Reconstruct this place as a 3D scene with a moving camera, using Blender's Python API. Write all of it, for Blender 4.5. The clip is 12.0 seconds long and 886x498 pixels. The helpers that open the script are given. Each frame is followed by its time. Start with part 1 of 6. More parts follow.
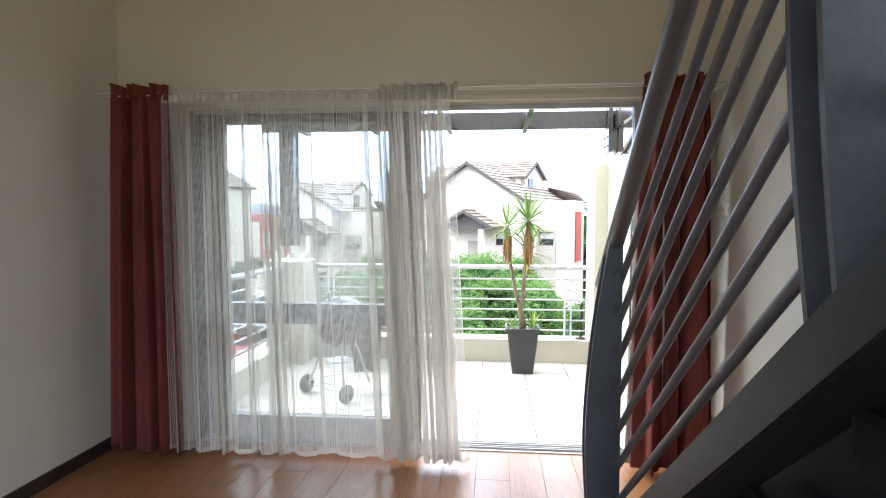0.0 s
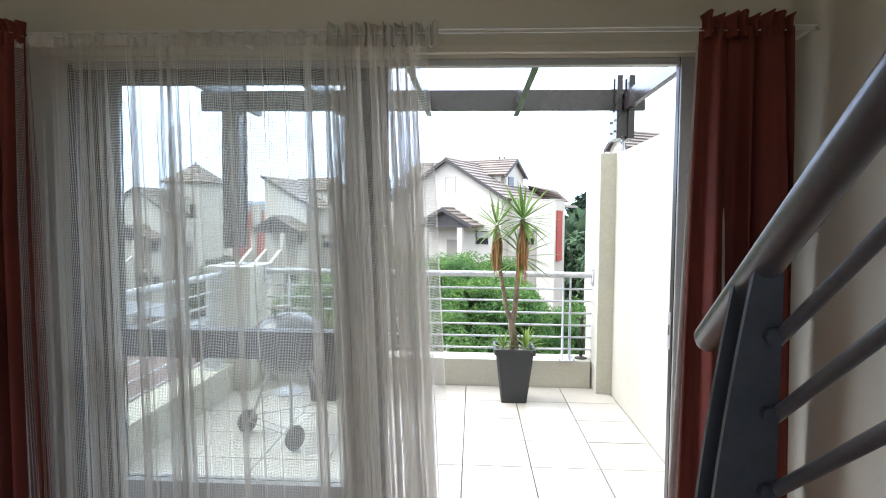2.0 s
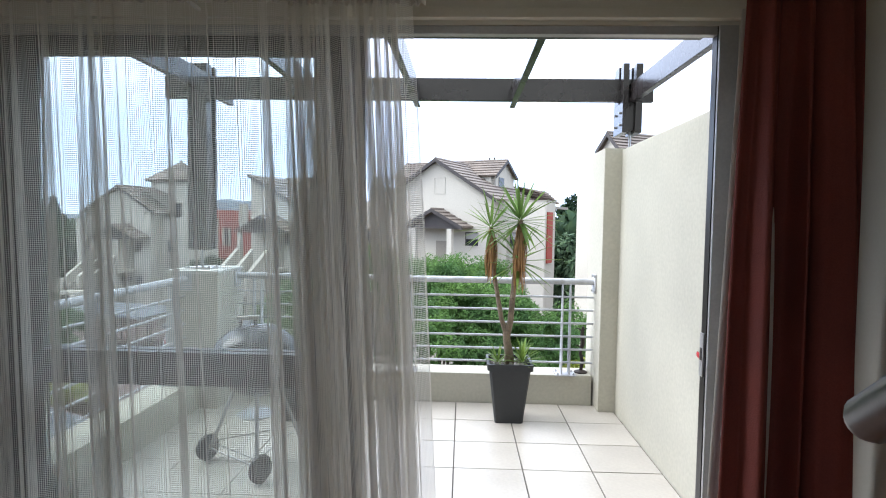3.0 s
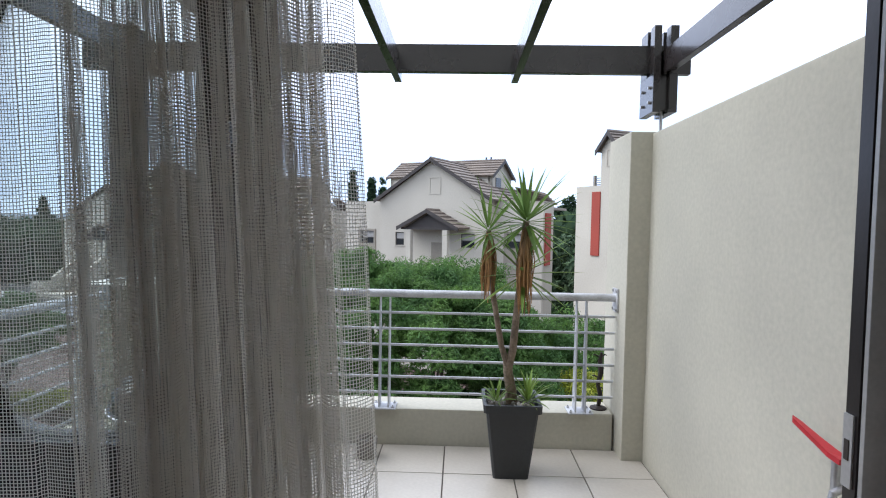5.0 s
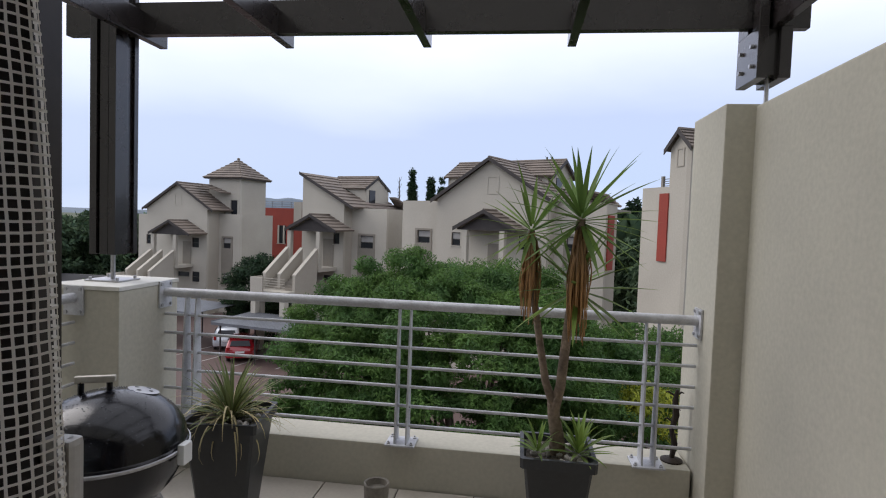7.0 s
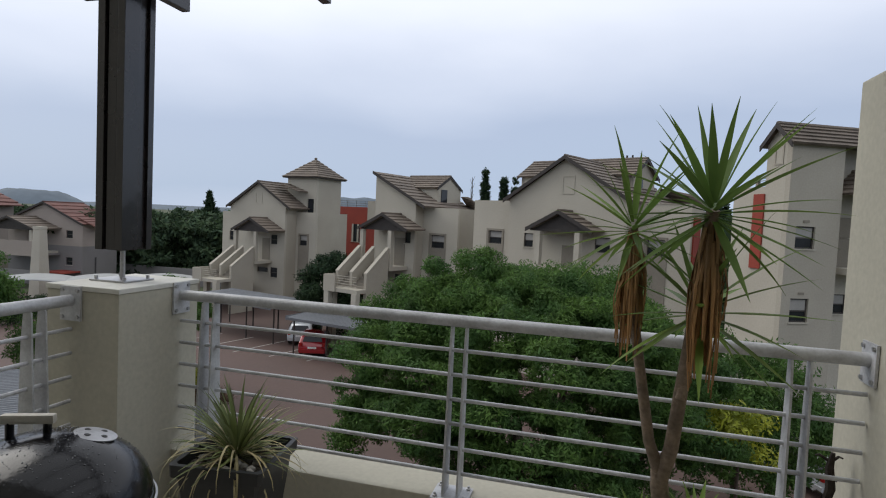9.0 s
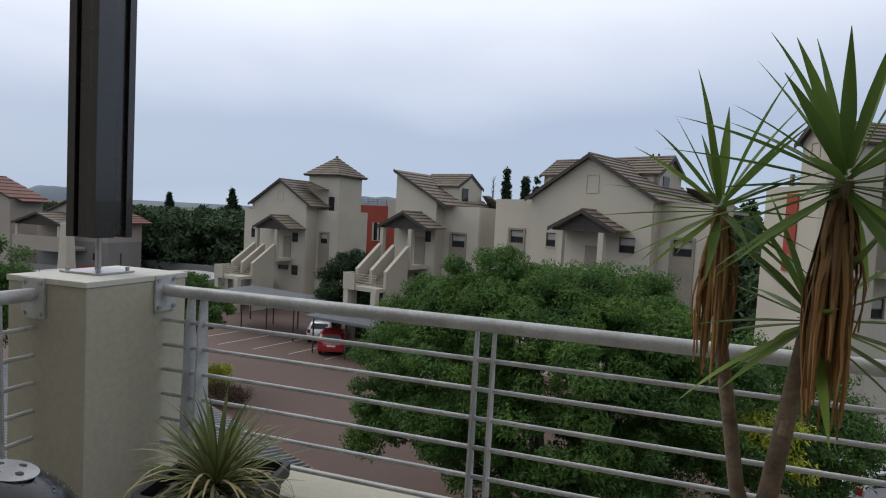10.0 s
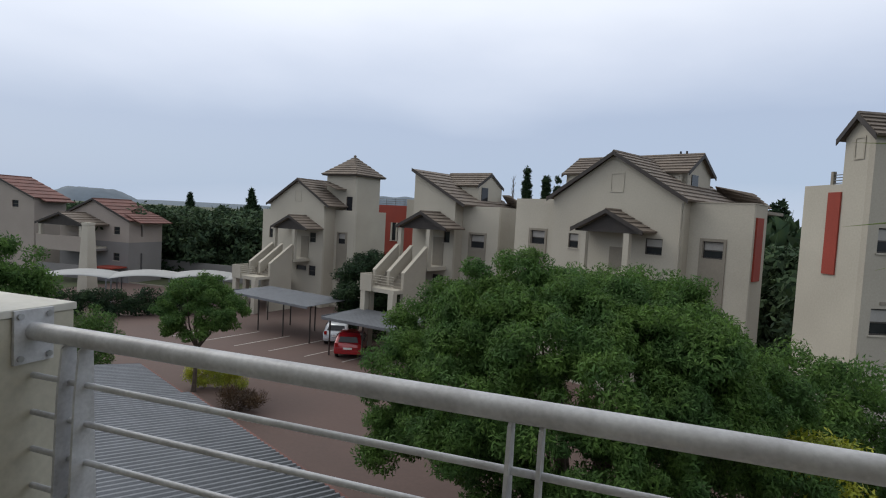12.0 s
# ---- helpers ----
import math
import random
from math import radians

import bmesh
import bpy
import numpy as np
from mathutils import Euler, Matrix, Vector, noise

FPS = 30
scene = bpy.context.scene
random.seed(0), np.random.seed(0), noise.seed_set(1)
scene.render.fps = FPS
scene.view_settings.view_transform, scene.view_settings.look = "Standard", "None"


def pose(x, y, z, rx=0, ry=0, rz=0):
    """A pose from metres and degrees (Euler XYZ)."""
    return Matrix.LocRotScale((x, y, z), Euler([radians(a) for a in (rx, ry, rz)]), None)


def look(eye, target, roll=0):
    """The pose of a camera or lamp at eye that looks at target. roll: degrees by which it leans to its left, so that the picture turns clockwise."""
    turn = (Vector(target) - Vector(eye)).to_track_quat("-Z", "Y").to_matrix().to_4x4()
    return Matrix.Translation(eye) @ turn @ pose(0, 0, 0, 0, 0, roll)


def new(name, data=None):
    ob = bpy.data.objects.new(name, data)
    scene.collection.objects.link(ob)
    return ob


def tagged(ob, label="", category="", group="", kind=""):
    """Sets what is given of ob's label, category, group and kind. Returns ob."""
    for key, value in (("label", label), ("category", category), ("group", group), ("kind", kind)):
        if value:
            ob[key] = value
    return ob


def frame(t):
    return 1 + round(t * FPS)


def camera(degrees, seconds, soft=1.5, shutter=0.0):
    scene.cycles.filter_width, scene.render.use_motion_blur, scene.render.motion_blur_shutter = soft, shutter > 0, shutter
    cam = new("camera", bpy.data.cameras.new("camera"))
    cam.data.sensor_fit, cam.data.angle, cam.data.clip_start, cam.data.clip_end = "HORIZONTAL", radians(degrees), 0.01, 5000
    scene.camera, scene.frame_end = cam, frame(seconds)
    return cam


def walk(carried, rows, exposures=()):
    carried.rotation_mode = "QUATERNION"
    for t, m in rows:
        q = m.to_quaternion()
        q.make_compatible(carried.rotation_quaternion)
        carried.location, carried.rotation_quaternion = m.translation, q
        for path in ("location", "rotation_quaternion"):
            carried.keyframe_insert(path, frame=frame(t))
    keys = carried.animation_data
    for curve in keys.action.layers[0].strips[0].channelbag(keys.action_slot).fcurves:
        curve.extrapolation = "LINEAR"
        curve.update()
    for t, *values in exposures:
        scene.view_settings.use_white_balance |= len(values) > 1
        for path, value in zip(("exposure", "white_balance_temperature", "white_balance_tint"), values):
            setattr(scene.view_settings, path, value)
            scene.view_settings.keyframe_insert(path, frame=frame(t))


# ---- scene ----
cam = camera(76.3, 12.0, soft=1.1)
PATH = [
    (0, (0.141, 0.288, 1.415), (-0.042, 2.277, 1.32), 0.1),
    (0.5, (0.141, 0.512, 1.406), (-0.027, 2.503, 1.309), 0.1),
    (1, (0.121, 0.75, 1.408), (-0.022, 2.742, 1.309), 0.4),
    (1.5, (0.101, 0.972, 1.41), (-0.025, 2.966, 1.309), 0.5),
    (2, (0.074, 1.209, 1.416), (-0.033, 3.203, 1.315), 0.5),
    (2.5, (0.056, 1.413, 1.418), (-0.033, 3.409, 1.318), 0.8),
    (3, (0.056, 1.639, 1.414), (-0.013, 3.635, 1.317), 0.9),
    (5, (0.094, 2.503, 1.417), (0.037, 4.5, 1.324), 1.0),
    (5.5, (0.123, 2.694, 1.411), (0.035, 4.69, 1.318), 1.5),
    (6, (0.152, 2.875, 1.406), (0.014, 4.868, 1.311), 1.6),
    (6.5, (0.18, 3.036, 1.405), (-0.018, 5.024, 1.312), 1.8),
    (7, (0.204, 3.207, 1.402), (-0.061, 5.187, 1.306), 2.0),
    (9, (0.144, 3.853, 1.377), (-0.371, 5.783, 1.272), 2.7),
    (9.5, (0.087, 4.041, 1.334), (-0.467, 5.959, 1.225), 2.6),
    (10, (0.034, 4.229, 1.319), (-0.55, 6.139, 1.209), 3.1),
    (10.5, (-0.03, 4.417, 1.315), (-0.638, 6.32, 1.204), 3.0),
    (11, (-0.086, 4.632, 1.314), (-0.704, 6.531, 1.203), 3.0),
    (11.5, (-0.138, 4.867, 1.322), (-0.769, 6.761, 1.209), 3.1),
    (12, (-0.196, 5.047, 1.331), (-0.845, 6.936, 1.217), 3.1),
]
EXPOSURES = [(0.0, 2.84, 6000, 10), (1.0, 2.56, 5950, 10), (2.5, 1.93, 5900, 10), (3.2, 1.48, 5850, 10), (4.8, 0.97, 5850, 11), (5.2, 0.80, 5900, 12), (5.8, 0.50, 6050, 15),
             (7.0, 0.05, 6300, 14), (8.8, -0.32, 6480, 9), (12.0, -0.37, 6500, 8)]
walk(cam, [(t, look(eye, target, roll)) for t, eye, target, roll in PATH], EXPOSURES)

# ---- world and sun: a bright overcast sky ----
SUN_EL, SUN_AZ = radians(45), radians(276)
world = bpy.data.worlds.new("overcast")
scene.world = world
world.use_nodes = True
wn, wl = world.node_tree.nodes, world.node_tree.links
wn.clear()
w_out = wn.new("ShaderNodeOutputWorld")
w_bg = wn.new("ShaderNodeBackground")
w_sky = wn.new("ShaderNodeTexSky")
w_sky.sky_type, w_sky.sun_disc = "NISHITA", False
w_sky.sun_elevation, w_sky.sun_rotation = SUN_EL, SUN_AZ
w_sky.air_density, w_sky.dust_density = 1.2, 3.0
w_dim = wn.new("ShaderNodeMix")
w_dim.data_type, w_dim.blend_type = "RGBA", "MULTIPLY"
w_dim.inputs["Factor"].default_value = 1.0
w_dim.inputs["B"].default_value = (0.07, 0.07, 0.07, 1)
wl.new(w_sky.outputs["Color"], w_dim.inputs["A"])
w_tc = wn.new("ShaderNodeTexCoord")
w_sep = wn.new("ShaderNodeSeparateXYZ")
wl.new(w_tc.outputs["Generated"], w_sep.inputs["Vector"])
w_map = wn.new("ShaderNodeMapping")
w_map.inputs["Scale"].default_value = (1.2, 1.2, 3.5)
wl.new(w_tc.outputs["Generated"], w_map.inputs["Vector"])
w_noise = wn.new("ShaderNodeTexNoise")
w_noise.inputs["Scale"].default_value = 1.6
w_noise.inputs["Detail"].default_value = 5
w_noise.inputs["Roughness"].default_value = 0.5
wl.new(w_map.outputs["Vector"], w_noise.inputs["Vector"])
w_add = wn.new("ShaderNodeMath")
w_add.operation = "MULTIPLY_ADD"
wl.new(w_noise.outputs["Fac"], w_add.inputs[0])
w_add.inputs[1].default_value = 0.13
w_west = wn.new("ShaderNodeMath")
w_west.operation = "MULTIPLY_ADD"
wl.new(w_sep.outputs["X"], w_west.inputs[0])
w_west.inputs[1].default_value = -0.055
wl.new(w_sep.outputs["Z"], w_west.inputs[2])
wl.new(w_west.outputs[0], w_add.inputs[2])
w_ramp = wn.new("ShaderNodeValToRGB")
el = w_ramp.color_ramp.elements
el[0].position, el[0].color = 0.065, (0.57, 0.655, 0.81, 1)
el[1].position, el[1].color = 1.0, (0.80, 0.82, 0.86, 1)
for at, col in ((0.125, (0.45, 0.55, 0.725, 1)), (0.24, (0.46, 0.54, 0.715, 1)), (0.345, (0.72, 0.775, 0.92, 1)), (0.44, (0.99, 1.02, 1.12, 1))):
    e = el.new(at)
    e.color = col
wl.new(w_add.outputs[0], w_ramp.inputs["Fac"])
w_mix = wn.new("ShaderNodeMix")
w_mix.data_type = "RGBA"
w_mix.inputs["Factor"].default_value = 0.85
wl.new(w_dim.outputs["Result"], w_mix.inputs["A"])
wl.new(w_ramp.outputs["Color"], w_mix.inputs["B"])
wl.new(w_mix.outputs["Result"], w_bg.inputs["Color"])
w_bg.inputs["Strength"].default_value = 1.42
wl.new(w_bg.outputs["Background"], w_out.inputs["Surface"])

sun_data = bpy.data.lights.new("sun", "SUN")
sun_data.energy, sun_data.angle, sun_data.color = 1.4, radians(40), (1.0, 0.96, 0.9)
sun = new("sun", sun_data)
sun.matrix_world = look((math.sin(SUN_AZ) * math.cos(SUN_EL) * 50, math.cos(SUN_AZ) * math.cos(SUN_EL) * 50, math.sin(SUN_EL) * 50), (0, 0, 0))


# ---- materials ----
def material(name, color, rough=0.6, metal=0.0, vary=0.12, scale=3.0, fine=60.0, bump=0.05, spec=0.5, coat=0.0, stain=None, random_by=None, spread=0.0):
    """A surface with colour variation at two scales and a fine relief; stain: a second colour in large blotches."""
    m = bpy.data.materials.new(name)
    m.use_nodes = True
    n, l = m.node_tree.nodes, m.node_tree.links
    b = n["Principled BSDF"]
    b.inputs["Roughness"].default_value, b.inputs["Metallic"].default_value = rough, metal
    b.inputs["Specular IOR Level"].default_value, b.inputs["Coat Weight"].default_value = spec, coat
    tc = n.new("ShaderNodeTexCoord")
    big, small = n.new("ShaderNodeTexNoise"), n.new("ShaderNodeTexNoise")
    for node, s in ((big, scale), (small, fine)):
        node.inputs["Scale"].default_value, node.inputs["Detail"].default_value = s, 4
        l.new(tc.outputs["Object"], node.inputs["Vector"])
    ramp = n.new("ShaderNodeValToRGB")
    c = ramp.color_ramp.elements
    dark = stain or tuple(v * (1 - vary) for v in color)
    lite = tuple(min(1, v * (1 + vary * 0.6)) for v in color)
    c[0].position, c[0].color = 0.3, (*dark, 1)
    c[1].position, c[1].color = 0.7, (*lite, 1)
    l.new(big.outputs["Fac"], ramp.inputs["Fac"])
    mul = n.new("ShaderNodeMix")
    mul.data_type, mul.blend_type = "RGBA", "OVERLAY"
    mul.inputs["Factor"].default_value = min(1, vary * 1.5)
    l.new(ramp.outputs["Color"], mul.inputs["A"])
    l.new(small.outputs["Fac"], mul.inputs["B"])
    last = mul.outputs["Result"]
    if random_by:
        src = n.new("ShaderNodeObjectInfo") if random_by == "object" else n.new("ShaderNodeNewGeometry")
        hsv = n.new("ShaderNodeHueSaturation")
        mr = n.new("ShaderNodeMapRange")
        mr.inputs["To Min"].default_value, mr.inputs["To Max"].default_value = 1 - spread, 1 + spread
        l.new(src.outputs["Random" if random_by == "object" else "Random Per Island"], mr.inputs["Value"])
        l.new(mr.outputs["Result"], hsv.inputs["Value"])
        l.new(last, hsv.inputs["Color"])
        last = hsv.outputs["Color"]
    l.new(last, b.inputs["Base Color"])
    if bump:
        bp = n.new("ShaderNodeBump")
        bp.inputs["Strength"].default_value, bp.inputs["Distance"].default_value = bump, 0.01
        l.new(small.outputs["Fac"], bp.inputs["Height"])
        l.new(bp.outputs["Normal"], b.inputs["Normal"])
    rr = n.new("ShaderNodeMapRange")
    rr.inputs["To Min"].default_value, rr.inputs["To Max"].default_value = max(0.02, rough - 0.08), min(1, rough + 0.08)
    l.new(big.outputs["Fac"], rr.inputs["Value"])
    l.new(rr.outputs["Result"], b.inputs["Roughness"])
    return m


def leafy(name, color, spread=0.3, through_light=0.35, rough=0.5, each="island"):
    """Leaves: each one its own shade, letting some light through."""
    m = bpy.data.materials.new(name)
    m.use_nodes = True
    n, l = m.node_tree.nodes, m.node_tree.links
    b = n["Principled BSDF"]
    b.inputs["Roughness"].default_value = rough
    geo = n.new("ShaderNodeNewGeometry") if each == "island" else n.new("ShaderNodeObjectInfo")
    hsv, mr = n.new("ShaderNodeHueSaturation"), n.new("ShaderNodeMapRange")
    b.inputs["Specular IOR Level"].default_value = 0.3
    mr.inputs["To Min"].default_value, mr.inputs["To Max"].default_value = 1 - spread, 1 + spread
    l.new(geo.outputs["Random Per Island" if each == "island" else "Random"], mr.inputs["Value"])
    l.new(mr.outputs["Result"], hsv.inputs["Value"])
    tc, no, ramp = n.new("ShaderNodeTexCoord"), n.new("ShaderNodeTexNoise"), n.new("ShaderNodeValToRGB")
    no.inputs["Scale"].default_value = 1.3
    l.new(tc.outputs["Object"], no.inputs["Vector"])
    l.new(no.outputs["Fac"], ramp.inputs["Fac"])
    ramp.color_ramp.elements[0].position, ramp.color_ramp.elements[1].position = 0.35, 0.65
    ramp.color_ramp.elements[0].color = (color[0] * 0.8, color[1] * 0.85, color[2] * 0.95, 1)
    ramp.color_ramp.elements[1].color = (color[0] * 1.25, color[1] * 1.15, color[2] * 0.95, 1)
    l.new(ramp.outputs["Color"], hsv.inputs["Color"])
    l.new(hsv.outputs["Color"], b.inputs["Base Color"])
    tr, mix = n.new("ShaderNodeBsdfTranslucent"), n.new("ShaderNodeMixShader")
    l.new(hsv.outputs["Color"], tr.inputs["Color"])
    mix.inputs["Fac"].default_value = through_light
    l.new(b.outputs["BSDF"], mix.inputs[1])
    l.new(tr.outputs["BSDF"], mix.inputs[2])
    l.new(mix.outputs["Shader"], n["Material Output"].inputs["Surface"])
    return m


def glass_mat(name, tint=(0.95, 0.97, 0.96)):
    m = bpy.data.materials.new(name)
    m.use_nodes = True
    n, l = m.node_tree.nodes, m.node_tree.links
    n.remove(n["Principled BSDF"])
    t, g, f, x = n.new("ShaderNodeBsdfTransparent"), n.new("ShaderNodeBsdfGlossy"), n.new("ShaderNodeFresnel"), n.new("ShaderNodeMixShader")
    t.inputs["Color"].default_value = (*tint, 1)
    g.inputs["Roughness"].default_value = 0.01
    f.inputs["IOR"].default_value = 1.5
    l.new(f.outputs["Fac"], x.inputs["Fac"])
    l.new(t.outputs["BSDF"], x.inputs[1])
    l.new(g.outputs["BSDF"], x.inputs[2])
    l.new(x.outputs["Shader"], n["Material Output"].inputs["Surface"])
    return m


def sheer_mat(name):
    """Open-weave voile: threads across and along the cloth, with holes between them."""
    m = bpy.data.materials.new(name)
    m.use_nodes = True
    n, l = m.node_tree.nodes, m.node_tree.links
    n.remove(n["Principled BSDF"])
    uv, sep = n.new("ShaderNodeUVMap"), n.new("ShaderNodeSeparateXYZ")
    uv.uv_map = "cloth"
    wob = n.new("ShaderNodeTexNoise")
    wob.inputs["Scale"].default_value = 35
    l.new(uv.outputs["UV"], wob.inputs["Vector"])
    l.new(uv.outputs["UV"], sep.inputs["Vector"])
    holes = []
    for axis, per, width in (("X", 0.0064, 0.27), ("Y", 0.0064, 0.25)):
        a = n.new("ShaderNodeMath")
        a.operation = "MULTIPLY_ADD"
        l.new(wob.outputs["Fac"], a.inputs[0])
        a.inputs[1].default_value = 0.0018
        l.new(sep.outputs[axis], a.inputs[2])
        d = n.new("ShaderNodeMath")
        d.operation = "DIVIDE"
        l.new(a.outputs[0], d.inputs[0])
        d.inputs[1].default_value = per
        fr = n.new("ShaderNodeMath")
        fr.operation = "FRACT"
        l.new(d.outputs[0], fr.inputs[0])
        th = n.new("ShaderNodeMath")
        th.operation = "LESS_THAN"
        l.new(fr.outputs[0], th.inputs[0])
        th.inputs[1].default_value = width
        holes.append(th)
    mx = n.new("ShaderNodeMath")
    mx.operation = "MAXIMUM"
    l.new(holes[0].outputs[0], mx.inputs[0])
    l.new(holes[1].outputs[0], mx.inputs[1])
    t, d, tl, m1, m2 = (n.new("ShaderNodeBsdfTransparent"), n.new("ShaderNodeBsdfDiffuse"), n.new("ShaderNodeBsdfTranslucent"),
                        n.new("ShaderNodeMixShader"), n.new("ShaderNodeMixShader"))
    d.inputs["Color"].default_value = (0.77, 0.735, 0.66, 1)
    tl.inputs["Color"].default_value = (0.77, 0.735, 0.66, 1)
    m1.inputs["Fac"].default_value = 0.5
    l.new(d.outputs["BSDF"], m1.inputs[1])
    l.new(tl.outputs["BSDF"], m1.inputs[2])
    l.new(mx.outputs[0], m2.inputs["Fac"])
    l.new(t.outputs["BSDF"], m2.inputs[1])
    l.new(m1.outputs["Shader"], m2.inputs[2])
    l.new(m2.outputs["Shader"], n["Material Output"].inputs["Surface"])
    return m


def wood_floor_mat(name):
    m = material(name, (0.30, 0.135, 0.055), 0.30, 0, 0.15, 2.0, 40, 0.015, random_by="object", spread=0.03)
    n, l = m.node_tree.nodes, m.node_tree.links
    b = n["Principled BSDF"]
    tc, mp, w = n.new("ShaderNodeTexCoord"), n.new("ShaderNodeMapping"), n.new("ShaderNodeTexNoise")
    mp.inputs["Scale"].default_value = (30, 1.5, 1)
    w.inputs["Scale"].default_value, w.inputs["Detail"].default_value = 3, 6
    l.new(tc.outputs["Object"], mp.inputs["Vector"])
    l.new(mp.outputs["Vector"], w.inputs["Vector"])
    old = b.inputs["Base Color"].links[0].from_socket
    mul = n.new("ShaderNodeMix")
    mul.data_type, mul.blend_type = "RGBA", "OVERLAY"
    mul.inputs["Factor"].default_value = 0.5
    l.new(old, mul.inputs["A"])
    l.new(w.outputs["Fac"], mul.inputs["B"])
    l.new(mul.outputs["Result"], b.inputs["Base Color"])
    return m


M_ROOM = material("room paint", (0.64, 0.605, 0.50), 0.75, 0, 0.05, 1.2, 90, 0.03)
M_BALCONY = material("balcony plaster", (0.47, 0.448, 0.368), 0.85, 0, 0.10, 1.5, 45, 0.06)
M_COPING = material("coping paint", (0.68, 0.67, 0.62), 0.7, 0, 0.10, 3, 40, 0.08, stain=(0.52, 0.51, 0.46))
M_CEIL = material("ceiling paint", (0.75, 0.74, 0.70), 0.85, 0, 0.04, 1, 70, 0.02)
M_FLOOR = wood_floor_mat("laminate floor")
M_BASE = material("dark skirting", (0.035, 0.025, 0.02), 0.4, 0, 0.2, 6, 60, 0.03)
M_TILE = material("cream porcelain tile", (0.52, 0.48, 0.42), 0.32, 0, 0.08, 2.5, 50, 0.02, random_by="object", spread=0.05)
M_GROUT = material("grout", (0.16, 0.14, 0.12), 0.9, 0, 0.2, 9, 80, 0.1)
M_TIMBER = material("dark stained timber", (0.020, 0.016, 0.016), 0.27, 0, 0.3, 5, 60, 0.04, spec=0.6, coat=0.3)
M_ALU = material("bronze aluminium", (0.022, 0.017, 0.015), 0.35, 0.2, 0.2, 5, 90, 0.02)
M_PALEALU = material("pale aluminium", (0.42, 0.41, 0.39), 0.4, 0.3, 0.1, 5, 90, 0.02)
M_GALV = material("silver painted steel", (0.53, 0.54, 0.56), 0.50, 0.2, 0.16, 11, 90, 0.06, stain=(0.40, 0.40, 0.415))
M_STEEL = material("zinc steel", (0.45, 0.45, 0.46), 0.4, 0.8, 0.15, 8, 90, 0.03)
M_STAIRGREY = material("charcoal stair paint", (0.046, 0.049, 0.053), 0.40, 0.1, 0.2, 5, 80, 0.03)
M_STAIRRAIL = material("grey rail paint", (0.14, 0.137, 0.14), 0.32, 0.4, 0.12, 5, 80, 0.02)
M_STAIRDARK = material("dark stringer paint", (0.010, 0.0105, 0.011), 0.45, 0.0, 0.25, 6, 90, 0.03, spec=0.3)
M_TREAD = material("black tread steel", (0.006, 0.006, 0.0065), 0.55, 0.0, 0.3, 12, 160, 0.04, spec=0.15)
M_RED = material("rust red curtain", (0.165, 0.034, 0.022), 0.85, 0, 0.18, 4, 200, 0.15)
M_SHEER = sheer_mat("open weave voile")
M_TAPE = material("voile heading", (0.60, 0.57, 0.50), 0.9, 0, 0.1, 8, 200, 0.1)
M_WHITE = material("white plastic", (0.72, 0.72, 0.70), 0.4, 0, 0.05, 6, 80, 0.02)
M_GLASS = glass_mat("window glass")
M_POT = material("charcoal plastic pot", (0.020, 0.022, 0.024), 0.42, 0, 0.2, 4, 60, 0.05)
M_SOIL = material("soil and pebbles", (0.10, 0.085, 0.07), 0.95, 0, 0.5, 30, 120, 0.6)
M_PEBBLE = material("pale pebble", (0.38, 0.36, 0.33), 0.7, 0, 0.2, 20, 90, 0.1, random_by="object", spread=0.3)
M_TRUNK = material("yucca trunk", (0.19, 0.145, 0.105), 0.9, 0, 0.35, 14, 70, 0.5)
M_LEAF = leafy("yucca leaf", (0.16, 0.25, 0.055), 0.3, 0.3, 0.5, "object")
M_DRYLEAF = leafy("dry yucca leaf", (0.33, 0.19, 0.085), 0.5, 0.2, 0.7, "object")
M_PALEDRY = leafy("pale dry leaf", (0.36, 0.33, 0.21), 0.35, 0.2, 0.7, "object")
M_SPIDER = leafy("variegated leaf", (0.16, 0.20, 0.085), 0.5, 0.25, 0.45, "object")
M_ENAMEL = material("black enamel", (0.006, 0.006, 0.008), 0.2, 0, 0.3, 8, 40, 0.02, spec=0.35, coat=0.15)
M_WETLID = material("rain-wet black enamel", (0.006, 0.006, 0.008), 0.14, 0, 0.3, 8, 130, 0.07, spec=0.35, coat=0.15)
M_DROP = material("rain water bead", (0.05, 0.055, 0.065), 0.06, 0, 0.05, 8, 60, 0.0, spec=0.6, coat=0.5)
M_HANDLE = material("weathered handle", (0.48, 0.45, 0.39), 0.6, 0, 0.15, 9, 60, 0.1)
M_RUBBER = material("wheel rubber", (0.025, 0.025, 0.025), 0.7, 0, 0.2, 9, 60, 0.1)
M_REDPLASTIC = material("red plastic", (0.45, 0.02, 0.03), 0.35, 0, 0.08, 9, 60, 0.02)
M_IRON = material("rusty iron", (0.035, 0.026, 0.02), 0.7, 0.4, 0.4, 15, 80, 0.3)
M_CERAMIC = material("weathered clay", (0.22, 0.20, 0.17), 0.8, 0, 0.25, 10, 60, 0.2)


# ---- building helpers ----
def finish(bm, name, mat, smooth=False, angle=40):
    bmesh.ops.recalc_face_normals(bm, faces=bm.faces)
    me = bpy.data.meshes.new(name)
    bm.to_mesh(me)
    bm.free()
    me.materials.append(mat)
    if smooth:
        me.shade_smooth()
        me.set_sharp_from_angle(angle=radians(angle))
    return me


